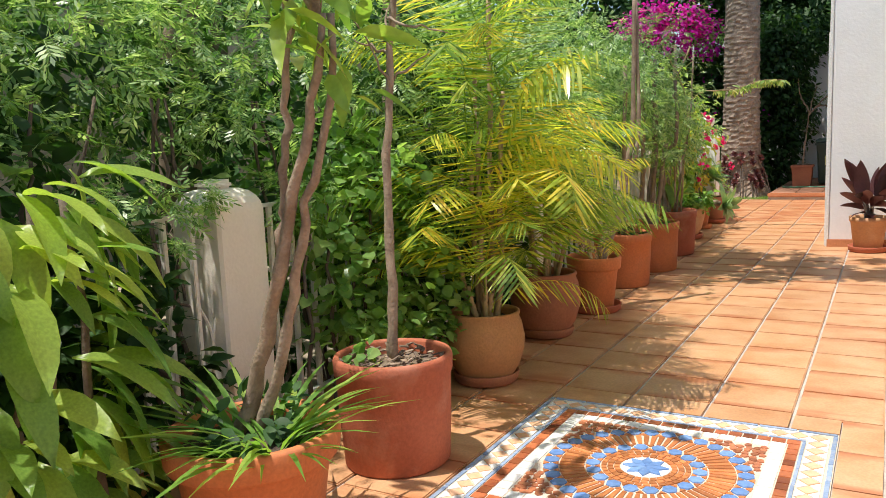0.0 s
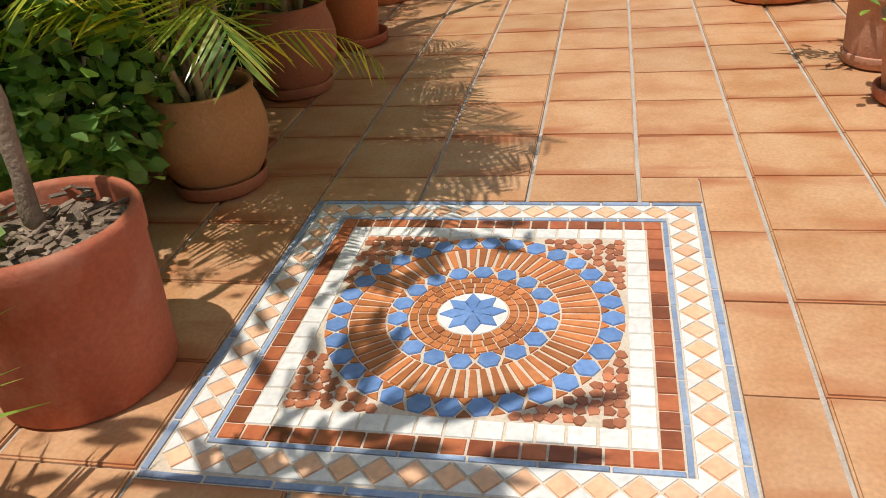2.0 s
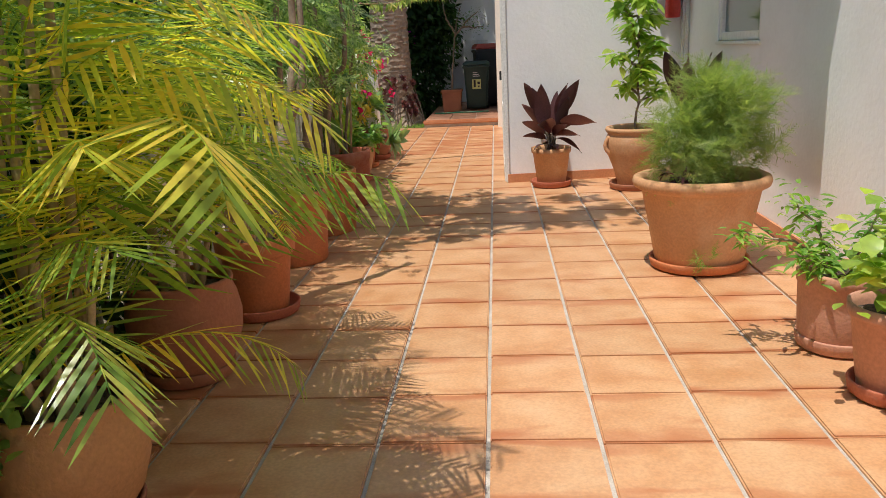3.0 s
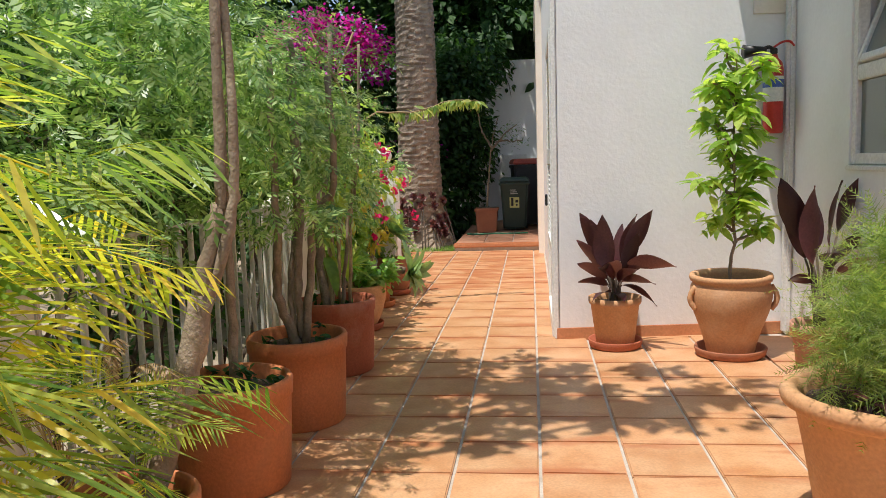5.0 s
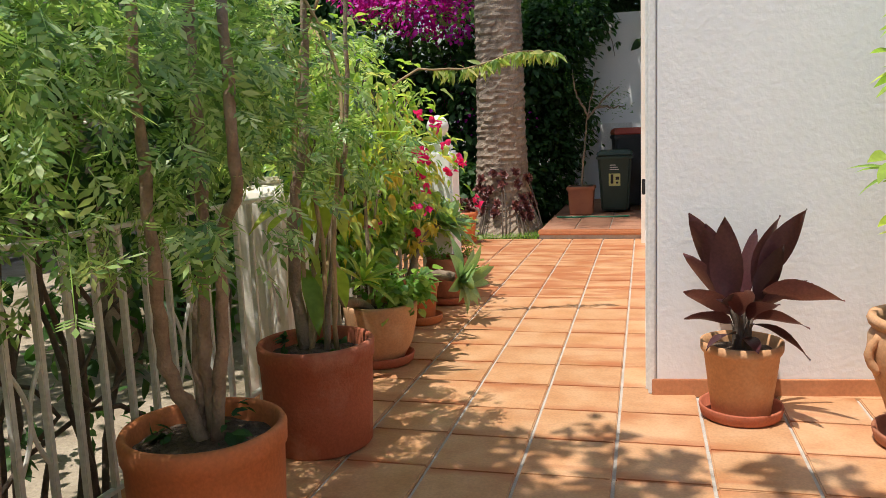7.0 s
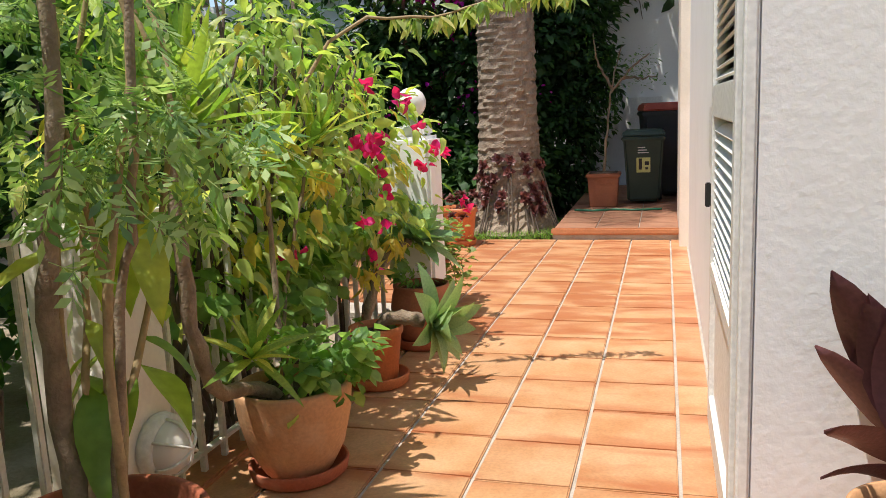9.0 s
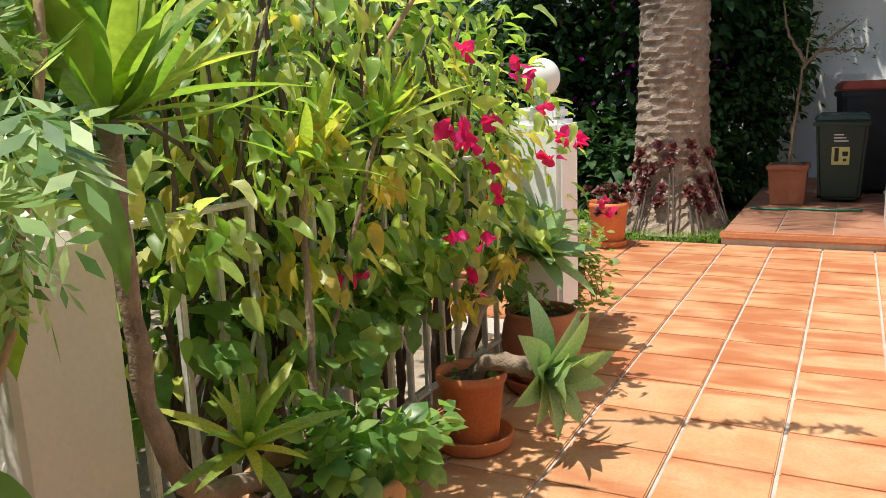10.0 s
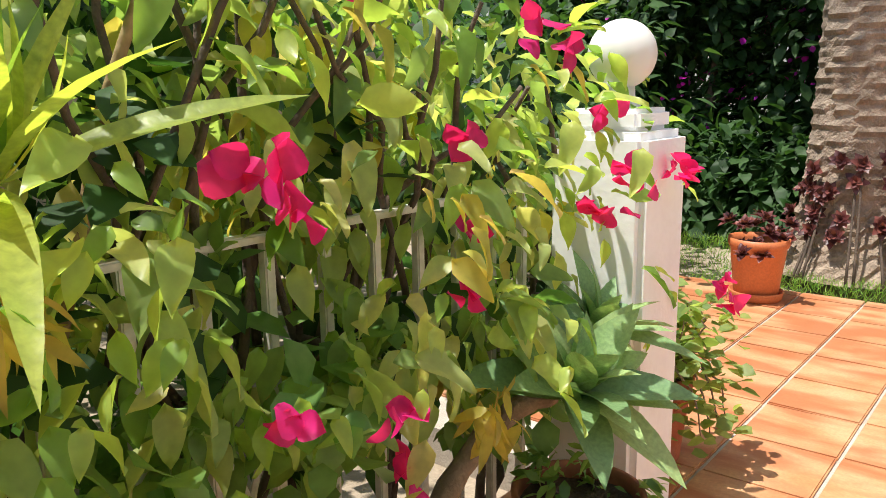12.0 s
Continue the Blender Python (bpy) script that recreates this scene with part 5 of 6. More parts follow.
# bougainvillea with drooping leaves
rb = np.random.default_rng(500)
BRACT = blade_shape(0.95, 5, 0.10, 0.22, 0.5, 0.04)
BUSHES = []
for i, (y, z, lx) in enumerate(((9.25, 1.15, -2.24), (9.70, 1.10, -2.20), (10.15, 1.02, -2.22), (10.50, 0.86, -2.26), (9.75, 1.46, -2.40), (9.05, 1.50, -2.42), (8.78, 0.98, -2.33))):
    W = shrub("bougainvillea", (-2.42, y, -0.1), "sunlit bougainvillea with drooping leaves and magenta bracts on the railing")
    BUSHES.append(W)
    cloud_w("foliage", W, DROOP, [((lx, y, z), (0.26, 0.38, 0.44)), ((lx - 0.18, y - 0.1, z + 0.2), (0.25, 0.35, 0.35)), ((lx + 0.06, y, z - 0.22), (0.18, 0.33, 0.22))], 300 if i < 4 else 150, 0.090, G_BUSH, droop=0.8, spread=0.6, clumps=9, seed=501 + i)
    # dark-coloured leaves deepen the shaded gaps inside the bush
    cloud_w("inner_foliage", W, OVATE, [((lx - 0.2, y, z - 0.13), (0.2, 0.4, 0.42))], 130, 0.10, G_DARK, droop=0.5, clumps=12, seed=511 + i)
    cloud_w("old_foliage", W, DROOP, [((lx, y, z), (0.27, 0.42, 0.46))], 28, 0.085, G_YELLOW, droop=1.2, spread=0.4, clumps=8, seed=521 + i)
    cloud_w("lower_foliage", W, ROUND, [((lx + 0.02, y, 0.60), (0.16, 0.38, 0.17))], 150, 0.082, G_MID, droop=0.6, clumps=10, seed=526 + i)
    # paler leaves on the outer shell put sunlit brightness into the bush's colour
    cloud_w("young_foliage", W, DROOP, [((lx + 0.06, y, z + 0.05), (0.27, 0.40, 0.44))], 110, 0.080, G_LEMON, droop=0.7, spread=0.6, clumps=7, seed=531 + i, shell=0.85)
    for k in range(5):
        yy = y + rb.uniform(-0.3, 0.3)
        limb("stem", W, [(-2.40, yy, -0.1), (-2.36, yy + rb.normal(0, 0.1), 0.4), (-2.30, yy + rb.normal(0, 0.15), 0.9), (lx + 0.1, yy + rb.normal(0, 0.2), z + 0.35)], (0.015, 0.005), DARKBARK, 12, 0.015, 540 + 5 * i + k, 6)
# open flowers of three to six papery bracts, each cluster on the bush that it grows from
FLOWERS = [(-1.93, 9.50, 1.12), (-1.89, 9.51, 1.085), (-2.075, 10.12, 0.95), (-1.84, 10.30, 1.05), (-1.93, 10.35, 0.97), (-2.03, 9.85, 0.56), (-1.93, 10.77, 1.0), (-1.96, 10.81, 1.01), (-1.94, 9.62, 1.36), (-2.0, 10.2, 1.32), (-1.98, 10.3, 1.29), (-2.03, 10.0, 0.86),
           (-1.92, 9.72, 0.74), (-2.02, 10.05, 1.12), (-1.95, 9.58, 0.78), (-1.84, 10.85, 0.73), (-1.83, 10.90, 0.66), (-2.0, 10.45, 1.16), (-2.1, 9.2, 0.72)]
for c, o in enumerate(FLOWERS):
    k = 6 if c in (0, 1, 3, 4, 6) else 4
    W = min(BUSHES, key=lambda b: abs(b.matrix_world.translation.y - o[1]))
    leaves_w("bract", W, BRACT, np.repeat(np.array([o]), k, 0) + rb.normal(0, 0.013, (k, 3)), rb.normal(0, 1, (k, 3)) + (0.4, -0.5, 0.1), rb.normal(0, 1, (k, 3)), rb.uniform(0.042, 0.062, k), MAGENTA, label="magenta bracts")
for c, (o, k) in enumerate((((-1.99, 8.93, 1.16), 5), ((-2.0, 9.24, 1.0), 0), ((-2.02, 9.72, 0.52), 1), ((-2.0, 10.05, 0.62), 2))):
    leaves_w("withered_foliage", BUSHES[k], LONG, np.array(o) + rb.normal(0, 0.022, (26, 3)), rb.normal(0, 0.55, (26, 3)) + (0.1, 0, -0.9), rb.normal(0, 0.6, (26, 3)) + (0.5, -0.5, 0.3), rb.uniform(0.05, 0.10, 26), G_YELLOW, label="withered yellow leaf tuft")
# the long drooping spray over the path
SP = shrub("bougainvillea", (-2.45, 9.35, -0.1), "long yellowing bougainvillea branch reaching over the path")
spray = [(-2.4, 9.35, -0.1), (-2.3, 9.45, 1.0), (-2.05, 9.65, 1.58), (-1.65, 9.8, 1.63), (-1.35, 9.88, 1.72), (-1.10, 9.94, 1.71)]
limb("stem", SP, spray, (0.012, 0.002), CANE, 24, 0.006, 580)
sp = np.array(along([smooth_path(spray, 24)], 170, rb, 0.5))
leaves_w("foliage", SP, LONG, sp, rb.normal(0, 0.5, (170, 3)) + (0.1, 0, -0.9), rb.normal(0, 0.5, (170, 3)) + (0.5, -0.5, 0.4), rb.uniform(0.05, 0.11, 170), G_BUSH)


# ---- garden and yard beyond ----
def tree(place, height, crown, n, size, material, seed, label, trunk_r=0.11, spread=0.6):
    t = thing("garden_tree", place, label, "tree")
    r = np.random.default_rng(seed)
    x, y, z = place
    top = (x + r.normal(0, 0.1), y + r.normal(0, 0.1), height)
    limb("trunk", t, [place, (x + r.normal(0, 0.06), y + r.normal(0, 0.06), height * 0.5), top], (trunk_r, trunk_r * 0.6), BARK, 14, 0.01, seed, 10)
    for c, rad in crown:
        limb("branch", t, [top, tuple((np.array(top) + c) / 2 + r.normal(0, 0.08, 3)), tuple(c)], (trunk_r * 0.5, trunk_r * 0.12), BARK, 10, 0.02, seed + 1, 7)
    cloud_w("crown", t, OVATE, crown, n, size, material, droop=0.4, spread=spread, clumps=18, seed=seed + 2, shell=0.35)
    return t


tree((-3.35, 5.2, -0.1), 3.4, [((-1.8, 6.0, 4.1), (0.6, 0.45, 0.3)), ((-1.05, 6.2, 4.2), (0.8, 0.45, 0.25)), ((-1.7, 6.6, 4.1), (0.5, 0.4, 0.25)), ((-0.9, 5.9, 4.3), (0.4, 0.3, 0.22))], 2300, 0.11, G_TREE, 600, "slim garden tree leaning over the railing")
tree((-3.3, 2.9, -0.1), 2.6, [((-4.2, 3.0, 3.2), (0.7, 0.9, 0.7)), ((-4.4, 2.2, 2.8), (0.8, 0.9, 0.8))], 2600, 0.10, G_TREE, 610, "dark garden tree behind the railing", 0.12)
tree((-3.6, 8.8, -0.1), 2.4, [((-4.0, 9.0, 2.8), (0.7, 1.0, 0.7)), ((-4.6, 8.2, 3.0), (0.9, 1.0, 0.9))], 3800, 0.10, G_FINE, 620, "bright green garden tree behind the fence")
tree((-5.2, 12.0, -0.1), 2.6, [((-5.3, 12.2, 2.7), (0.9, 1.0, 0.9)), ((-5.6, 11.0, 2.8), (1.1, 1.0, 1.0)), ((-4.0, 11.6, 1.1), (0.7, 0.8, 0.7))], 4200, 0.11, G_TREE, 630, "shady garden tree near the palm trunk")
tree((-5.4, 5.4, -0.1), 2.4, [((-5.2, 5.6, 2.9), (1.3, 1.5, 1.2)), ((-4.9, 7.2, 2.4), (1.0, 1.1, 1.2)), ((-5.6, 3.6, 2.6), (1.2, 1.3, 1.3))], 5200, 0.15, G_TREE, 640, "broad shady tree in the garden")
tree((-5.6, 0.4, -0.1), 2.4, [((-4.9, 0.6, 2.5), (1.2, 1.4, 1.2)), ((-4.6, -1.2, 2.4), (1.2, 1.4, 1.4)), ((-5.4, 2.2, 2.4), (1.1, 1.2, 1.2))], 5200, 0.15, G_TREE, 650, "broad shady tree at the near end of the garden")
for i, (x, y, z, rx, ry, rz, n) in enumerate(((-4.2, 1.2, 0.7, 0.6, 1.4, 0.9, 2400), (-4.2, 4.2, 0.7, 0.6, 1.4, 0.9, 2400), (-4.6, 7.0, 0.6, 0.6, 1.3, 0.8, 2000), (-4.0, 10.0, 0.8, 0.7, 1.3, 1.0, 2400), (-4.0, 13.4, 0.9, 0.7, 1.3, 1.1, 2400), (-4.2, -1.6, 0.8, 0.7, 1.4, 1.0, 1800), (-3.6, 9.6, 1.1, 0.4, 1.0, 0.8, 1600), (-3.0, 0.9, 1.2, 0.35, 1.2, 0.9, 1500))):
    h = thing("garden_bush", (x, y, -0.1), "dense shaded green bush in the garden", "shrub")
    cloud_w("foliage", h, OVATE, [((x, y, z), (rx, ry, rz)), ((x - 0.4, y + 0.5, z + 0.5), (rx, ry * 0.7, rz * 0.7))], n, 0.12, G_TREE if i % 2 else G_DARK, clumps=18, seed=660 + i, shell=0.3)
    limb("stem", h, [(x, y, -0.1), (x + 0.05, y, z * 0.6), (x - 0.2, y + 0.2, z + 0.4)], (0.04, 0.015), DARKBARK, 8, 0.01, 670 + i)
solid("garden_wall_west", -8.6, -8.3, -6, 19, -0.1, 3.4, STONE, "beige stone wall at the far side of the garden", "wall")
for i in range(11):
    y = -4.5 + 2.1 * i
    far = thing("boundary_tree", (-9.3, y, -0.1), "tall dark boundary tree above the garden wall", "tree", "trees along the garden wall")
    limb("trunk", far, [(-9.3, y, -0.1), (-9.3, y + 0.1, 2.5), (-9.2, y, 5)], (0.16, 0.08), BARK, 8, 0.01, 680 + i)
    cloud_w("crown", far, OVATE, [((-9.2, y, 5.0), (1.3, 1.5, 2.0)), ((-9.0, y + 0.8, 3.4), (0.8, 1.2, 1.0))], 1500, 0.26, G_TREE, clumps=18, seed=690 + i, shell=0.3)

# green corner by the palm: hedge, ivy, purple bougainvillea, trees over the wall
IV = thing("ivy_column", (-1.95, 17.2, -0.1), "tall dark ivy mass growing up the white wall", "ivy")
# this corner's shade is put into the near-black leaves of ivy and hedge
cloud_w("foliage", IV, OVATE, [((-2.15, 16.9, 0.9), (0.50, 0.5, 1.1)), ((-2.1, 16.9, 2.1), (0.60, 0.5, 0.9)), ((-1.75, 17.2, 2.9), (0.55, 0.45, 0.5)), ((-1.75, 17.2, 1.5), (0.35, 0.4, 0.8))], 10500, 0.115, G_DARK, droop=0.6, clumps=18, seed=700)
limb("stem", IV, [(-1.95, 17.3, -0.1), (-2.0, 17.3, 1.5), (-1.9, 17.4, 3.0)], (0.04, 0.02), DARKBARK, 8, 0.02, 701)
limb("runner", IV, [(-1.3, 17.93, 3.1), (-1.12, 17.93, 2.75), (-1.02, 17.93, 2.35)], (0.008, 0.004), DARKBARK, 8, 0.01, 702)
cloud_w("runner_foliage", IV, OVATE, [((-1.12, 17.91, 2.72), (0.13, 0.03, 0.34))], 46, 0.08, G_DARK, clumps=5, seed=703)
for i, (x, n) in enumerate(((-3.0, 6500), (-4.4, 5500), (-6.0, 4500))):
    H_ = thing("hedge", (x, 16.6, -0.1), "dark dense hedge in shade behind the palm trunk", "hedge", "hedge behind the palm")
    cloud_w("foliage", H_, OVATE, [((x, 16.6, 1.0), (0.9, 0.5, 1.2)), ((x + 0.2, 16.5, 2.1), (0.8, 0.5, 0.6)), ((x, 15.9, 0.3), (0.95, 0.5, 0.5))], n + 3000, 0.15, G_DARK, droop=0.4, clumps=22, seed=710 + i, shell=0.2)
    limb("stem", H_, [(x, 16.7, -0.1), (x, 16.7, 1.2), (x + 0.1, 16.6, 2.2)], (0.05, 0.02), DARKBARK, 8, 0.02, 715 + i)
    cloud_w("bract", H_, ROUND, [((x + 0.1, 16.25, 1.6), (0.8, 0.3, 0.9))], 130, 0.06, PURPLE, clumps=6, seed=718 + i, label="scattered purple bracts")
BP = thing("bougainvillea", (-3.9, 16.2, -0.1), "bright purple bougainvillea in full bloom above the hedge", "shrub")
limb("stem", BP, [(-3.9, 16.3, -0.1), (-3.9, 16.3, 1.8), (-3.8, 16.1, 3.0)], (0.05, 0.02), DARKBARK, 8, 0.02, 720)
cloud_w("bract", BP, ROUND, [((-3.75, 16.0, 3.15), (0.75, 0.4, 0.42)), ((-3.2, 16.0, 2.85), (0.4, 0.35, 0.38)), ((-4.4, 16.0, 3.3), (0.5, 0.4, 0.3))], 2300, 0.075, PURPLE, clumps=14, seed=721, label="purple bracts")
cloud_w("foliage", BP, OVATE, [((-3.7, 16.1, 3.0), (0.9, 0.45, 0.5))], 700, 0.09, G_MID, clumps=14, seed=722)
for i, (x, y, z) in enumerate(((-0.6, 20.5, 4.6), (-3.4, 20.0, 4.8), (-6.4, 19.8, 4.6), (2.4, 20.4, 5.0), (-1.9, 19.7, 4.4))):
    far = thing("boundary_tree", (x, y, -0.1), "tall dark tree behind the white garden wall", "tree", "trees behind the white wall")
    limb("trunk", far, [(x, y, -0.1), (x + 0.1, y, 2.4), (x, y, 5)], (0.18, 0.08), BARK, 8, 0.01, 730 + i)
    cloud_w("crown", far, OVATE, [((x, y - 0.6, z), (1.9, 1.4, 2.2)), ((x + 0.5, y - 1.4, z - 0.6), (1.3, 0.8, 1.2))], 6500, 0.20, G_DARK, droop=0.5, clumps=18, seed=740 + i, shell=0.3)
YT = tree((-1.9, 18.6, -0.1), 4.2, [((-2.2, 15.4, 5.2), (1.2, 1.0, 0.6)), ((-1.0, 15.6, 5.2), (0.9, 0.9, 0.5)), ((-1.3, 14.4, 5.4), (0.7, 0.6, 0.4))], 3200, 0.14, G_DARK, 750, "tall tree shading the yard with the bins", 0.10)

# head of the date palm, high over the path
for i in range(16):
    q = FRONDS[(i * 3) % 5]
    put("frond", q, TRUNK, Matrix.Translation((0, 0, 5.55)) @ pose(0, 0, 0, 0, -5 + 25 * (i % 3), i * 137.5) @ Matrix.Scale(2.3, 4))
# wine-red rosettes round the palm's foot
AE = thing("succulent_clump", (-2.2, 14.16, -0.05), "wine-red succulent rosettes against the palm's foot", "succulent")
r76 = np.random.default_rng(760)
for i in range(34):
    a = math.radians(r76.uniform(-165, -20))
    z = r76.uniform(0.18, 0.75)
    q = 0.36 + 0.20 * math.exp(-z / 0.32)
    c = (-2.32 + q * math.cos(a), 14.76 + q * math.sin(a), z)
    rosette(AE, c, (math.cos(a), math.sin(a), 0.5), 18, 0.085, 0.62, G_AEON, 761 + i, 0.85)
    if i % 3 == 0:
        limb("stem", AE, [(-2.32 + 0.6 * math.cos(a), 14.76 + 0.6 * math.sin(a), -0.05), c], (0.01, 0.008), DARKBARK, 4, 0.0, 762 + i, 5)
# grass strip
rg = np.random.default_rng(770)
ng = 9600
PG_ = np.stack([rg.uniform(-4.3, -1.76, ng), rg.uniform(13.76, 15.3, ng), np.full(ng, -0.03)], 1)
tagged(leaves("grass_strip", blade_shape(0.08, 3, 0.3, 0.1, 0.3), PG_, rg.normal(0, 0.5, (ng, 3)) + (0, 0, 1.0), rg.normal(0, 1, (ng, 3)), rg.uniform(0.025, 0.06, ng), G_GRASS), "short green grass round the foot of the palm", "grass", kind="stuff")


# ---- bins and potted tree on the step ----
def wheelie_bin(x, y, w, d, h, body, lid, label, rz=0.0, logo=False):
    b = thing("wheelie_bin", (x, y, 0.10), label, "rubbish bin", rz=rz)
    bm = bmesh.new()
    box_bm(-w / 2, w / 2, -d / 2, d / 2, 0.03, h * 0.90, 0.0, bm)
    for v in bm.verts:
        if v.co.z < 0.1:
            v.co.x *= 0.80
            v.co.y *= 0.74
    bmesh.ops.bevel(bm, geom=bm.edges[:], offset=0.03, segments=3, affect="EDGES")
    part("body", bm, body, b)
    part("rim", box_bm(-w / 2 - 0.02, w / 2 + 0.02, -d / 2 - 0.02, d / 2 + 0.02, h * 0.86, h * 0.91, 0.012), body, b)
    bm = box_bm(-w / 2 - 0.025, w / 2 + 0.025, -d / 2 - 0.03, d / 2 + 0.05, h * 0.915, h, 0.0)
    for v in bm.verts:
        if v.co.z > h * 0.96:
            v.co.x *= 0.86
            v.co.y *= 0.86
    bmesh.ops.bevel(bm, geom=bm.edges[:], offset=0.02, segments=3, affect="EDGES")
    part("lid", bm, lid, b, "hinged lid")
    part("handle", tube([(-w * 0.35, d / 2 + 0.02, h * 0.90), (-w * 0.35, d / 2 + 0.09, h * 0.92), (w * 0.35, d / 2 + 0.09, h * 0.92), (w * 0.35, d / 2 + 0.02, h * 0.90)], 0.012, 8), body, b)
    for s in (-1, 1):
        part("wheel", lathe([(0, -0.02), (0.09, -0.02), (0.1, -0.01), (0.1, 0.01), (0.09, 0.02), (0, 0.02)], 24), BLACK, b, "black rubber wheel", pose(s * w * 0.40, d / 2 - 0.03, 0.10, 0, 90, 0), True)
    if logo:
        face = pose(0, -0.37 * d - 0.002, 0.03, math.degrees(math.atan2(0.13 * d, 0.87 * h)), 0, 0)
        part("sticker", box_bm(-0.075, 0.075, -0.006, 0.002, h * 0.40, h * 0.60, 0.002), LABELYEL, b, "pale yellow sticker with dark marks", face)
        for q, (lx, lz, ww, hh) in enumerate(((-0.05, 0.44, 0.035, 0.15), (0.015, 0.50, 0.045, 0.05), (0.02, 0.44, 0.03, 0.03))):
            part("mark", box_bm(lx, lx + ww, -0.010, -0.006, h * lz, h * lz + hh * h, 0.001), BLACK, b, "", face)
        for q in range(3):
            part("lettering_bar", box_bm(-0.06, 0.06 - 0.02 * q, -0.005, 0.001, h * (0.66 + 0.035 * q), h * (0.66 + 0.035 * q) + 0.010), LABELWHITE, b, "", face)
    return b


wheelie_bin(-0.95, 15.74, 0.44, 0.50, 0.83, BINGREEN, BINGREEN, "dark green wheeled rubbish bin with a pale sticker", logo=True)
wheelie_bin(-0.74, 16.5, 0.52, 0.60, 1.12, BINGREY, BINRED, "dark grey wheeled bin with a red lid by the wall", 8)
PL = thing("potted_olive", (-1.40, 15.40, 0.10), "square clay planter with a thin-leaved sapling against the wall", "potted plant")
bm = box_bm(-0.17, 0.17, -0.17, 0.17, 0, 0.37, 0.0)
for v in bm.verts:
    if v.co.z < 0.1:
        v.co.x *= 0.86
        v.co.y *= 0.86
bmesh.ops.bevel(bm, geom=bm.edges[:], offset=0.012, segments=2, affect="EDGES")
part("pot", bm, CLAY_BROWN, PL)
part("rim", box_bm(-0.185, 0.185, -0.185, 0.185, 0.33, 0.375, 0.01), CLAY_BROWN, PL)
part("soil", box_bm(-0.15, 0.15, -0.15, 0.15, 0.372, 0.380), SOIL, PL)
leafy_stems(PL, [[(-1.40, 15.40, 0.45), (-1.36, 15.42, 0.95), (-1.30, 15.44, 1.45), (-1.20, 15.46, 1.85)], [(-1.32, 15.44, 1.35), (-1.10, 15.40, 1.60), (-0.90, 15.36, 1.75)], [(-1.31, 15.44, 1.40), (-1.46, 15.42, 1.70), (-1.5, 15.4, 2.0)], [(-1.2, 15.45, 1.5), (-1.0, 15.5, 1.5), (-0.82, 15.5, 1.5)]], 330, 0.055, LONG, G_TREE, 780, 0.017, 0.35, 0.2, 0.07)
hose = thing("garden_hose", (-1.4, 14.9, 0.10), "thin green garden hose lying on the step", "hose")
limb("hose", hose, [(-1.66, 15.0, 0.112), (-1.45, 14.95, 0.112), (-1.25, 15.02, 0.112), (-1.0, 14.98, 0.112), (-0.75, 15.04, 0.112)], (0.011, 0.011), HOSE, 24, 0, 790)
solid("trim_cabinet", -1.25, -0.75, 17.86, 17.96, 0.5, 1.30, WHITEPAINT, "white meter cupboard door set on the wall", "trim", 0.01)
solid("step_nosing", -1.745, -0.55, 13.725, 13.765, 0.045, 0.108, PLINTH, "rounded clay nosing of the step", "step", 0.014)

# ---- where the potted plants stand ----
for ob, dx, dy in ((P2, 0.06, -0.05), (P3, 0.11, -0.07), (P4, 0.06, -0.09), (P5, 0.09, -0.12), (P6, 0.06, 0.12), (P7, 0.03, 0.14), (P8, 0.02, 0.15), (PD, 0.10, -0.07), (PF, -0.04, -0.03), (PH, -0.12, 0.24),
                   (Q1, -0.005, 0.245), (Q2, 0.05, 0.245), (Q2B, 0.05, 0.20), (Q3, -0.01, 0.05), (PL, 0.02, 0.05)):
    ob.matrix_world = Matrix.Translation((dx, dy, 0)) @ ob.matrix_world

# ---- house details ----
# louvred door in the side wall
DR = thing("door_1", (-0.53, 8.52, 0), "white louvred door with grey shadow gaps in the side wall", "door", kind="structure")
dw, dh = 1.02, 2.06
for y0, y1, z0, z1 in ((0, 0.07, 0, dh), (dw - 0.07, dw, 0, dh), (0.07, dw - 0.07, 0, 0.12), (0.07, dw - 0.07, dh - 0.08, dh), (0.07, dw - 0.07, 1.17, 1.28), (0.07, dw - 0.07, 0.58, 0.64)):
    part("frame", box_bm(-0.03, 0.02, y0, y1, z0, z1, 0.004), WHITEPAINT, DR)
part("panel", box_bm(-0.012, 0.012, 0.065, dw - 0.065, 0.11, 0.59, 0.003), WHITEPAINT, DR, "solid lower panel")
# black sheet added to paint the shade between the slats
part("door_back", box_bm(0.06, 0.075, 0.02, dw - 0.02, 0.02, dh - 0.02), BLACK, DR, "black sheet standing in for the shade behind the louvres")
slat = box_bm(-0.024, 0.024, 0.072, dw - 0.072, -0.004, 0.004)
slat_me = bpy.data.meshes.new("slat")
slat.to_mesh(slat_me)
slat.free()
slat_me.materials.append(WHITEPAINT)
z = 0.665
while z < dh - 0.10:
    if not 1.15 < z < 1.30:
        put("slat", slat_me, DR, pose(0.0, 0, z, 0, -38, 0))
    z += 0.036
part("handle", box_bm(-0.05, -0.03, dw - 0.045, dw - 0.02, 0.84, 0.93, 0.004), BLACK, DR, "small dark latch")
solid("trim_corner", -0.548, -0.515, 8.455, 8.508, 0.0, 3.3, WHITEPAINT, "smooth white corner strip beside the louvred door", "trim", 0.006)
MB = thing("meter_box", (-0.525, 9.85, 0.95), "small white wall cover on the side wall", "box")
part("cover", box_bm(-0.022, 0.0, -0.09, 0.09, 0, 0.26, 0.008), WHITEPAINT, MB)

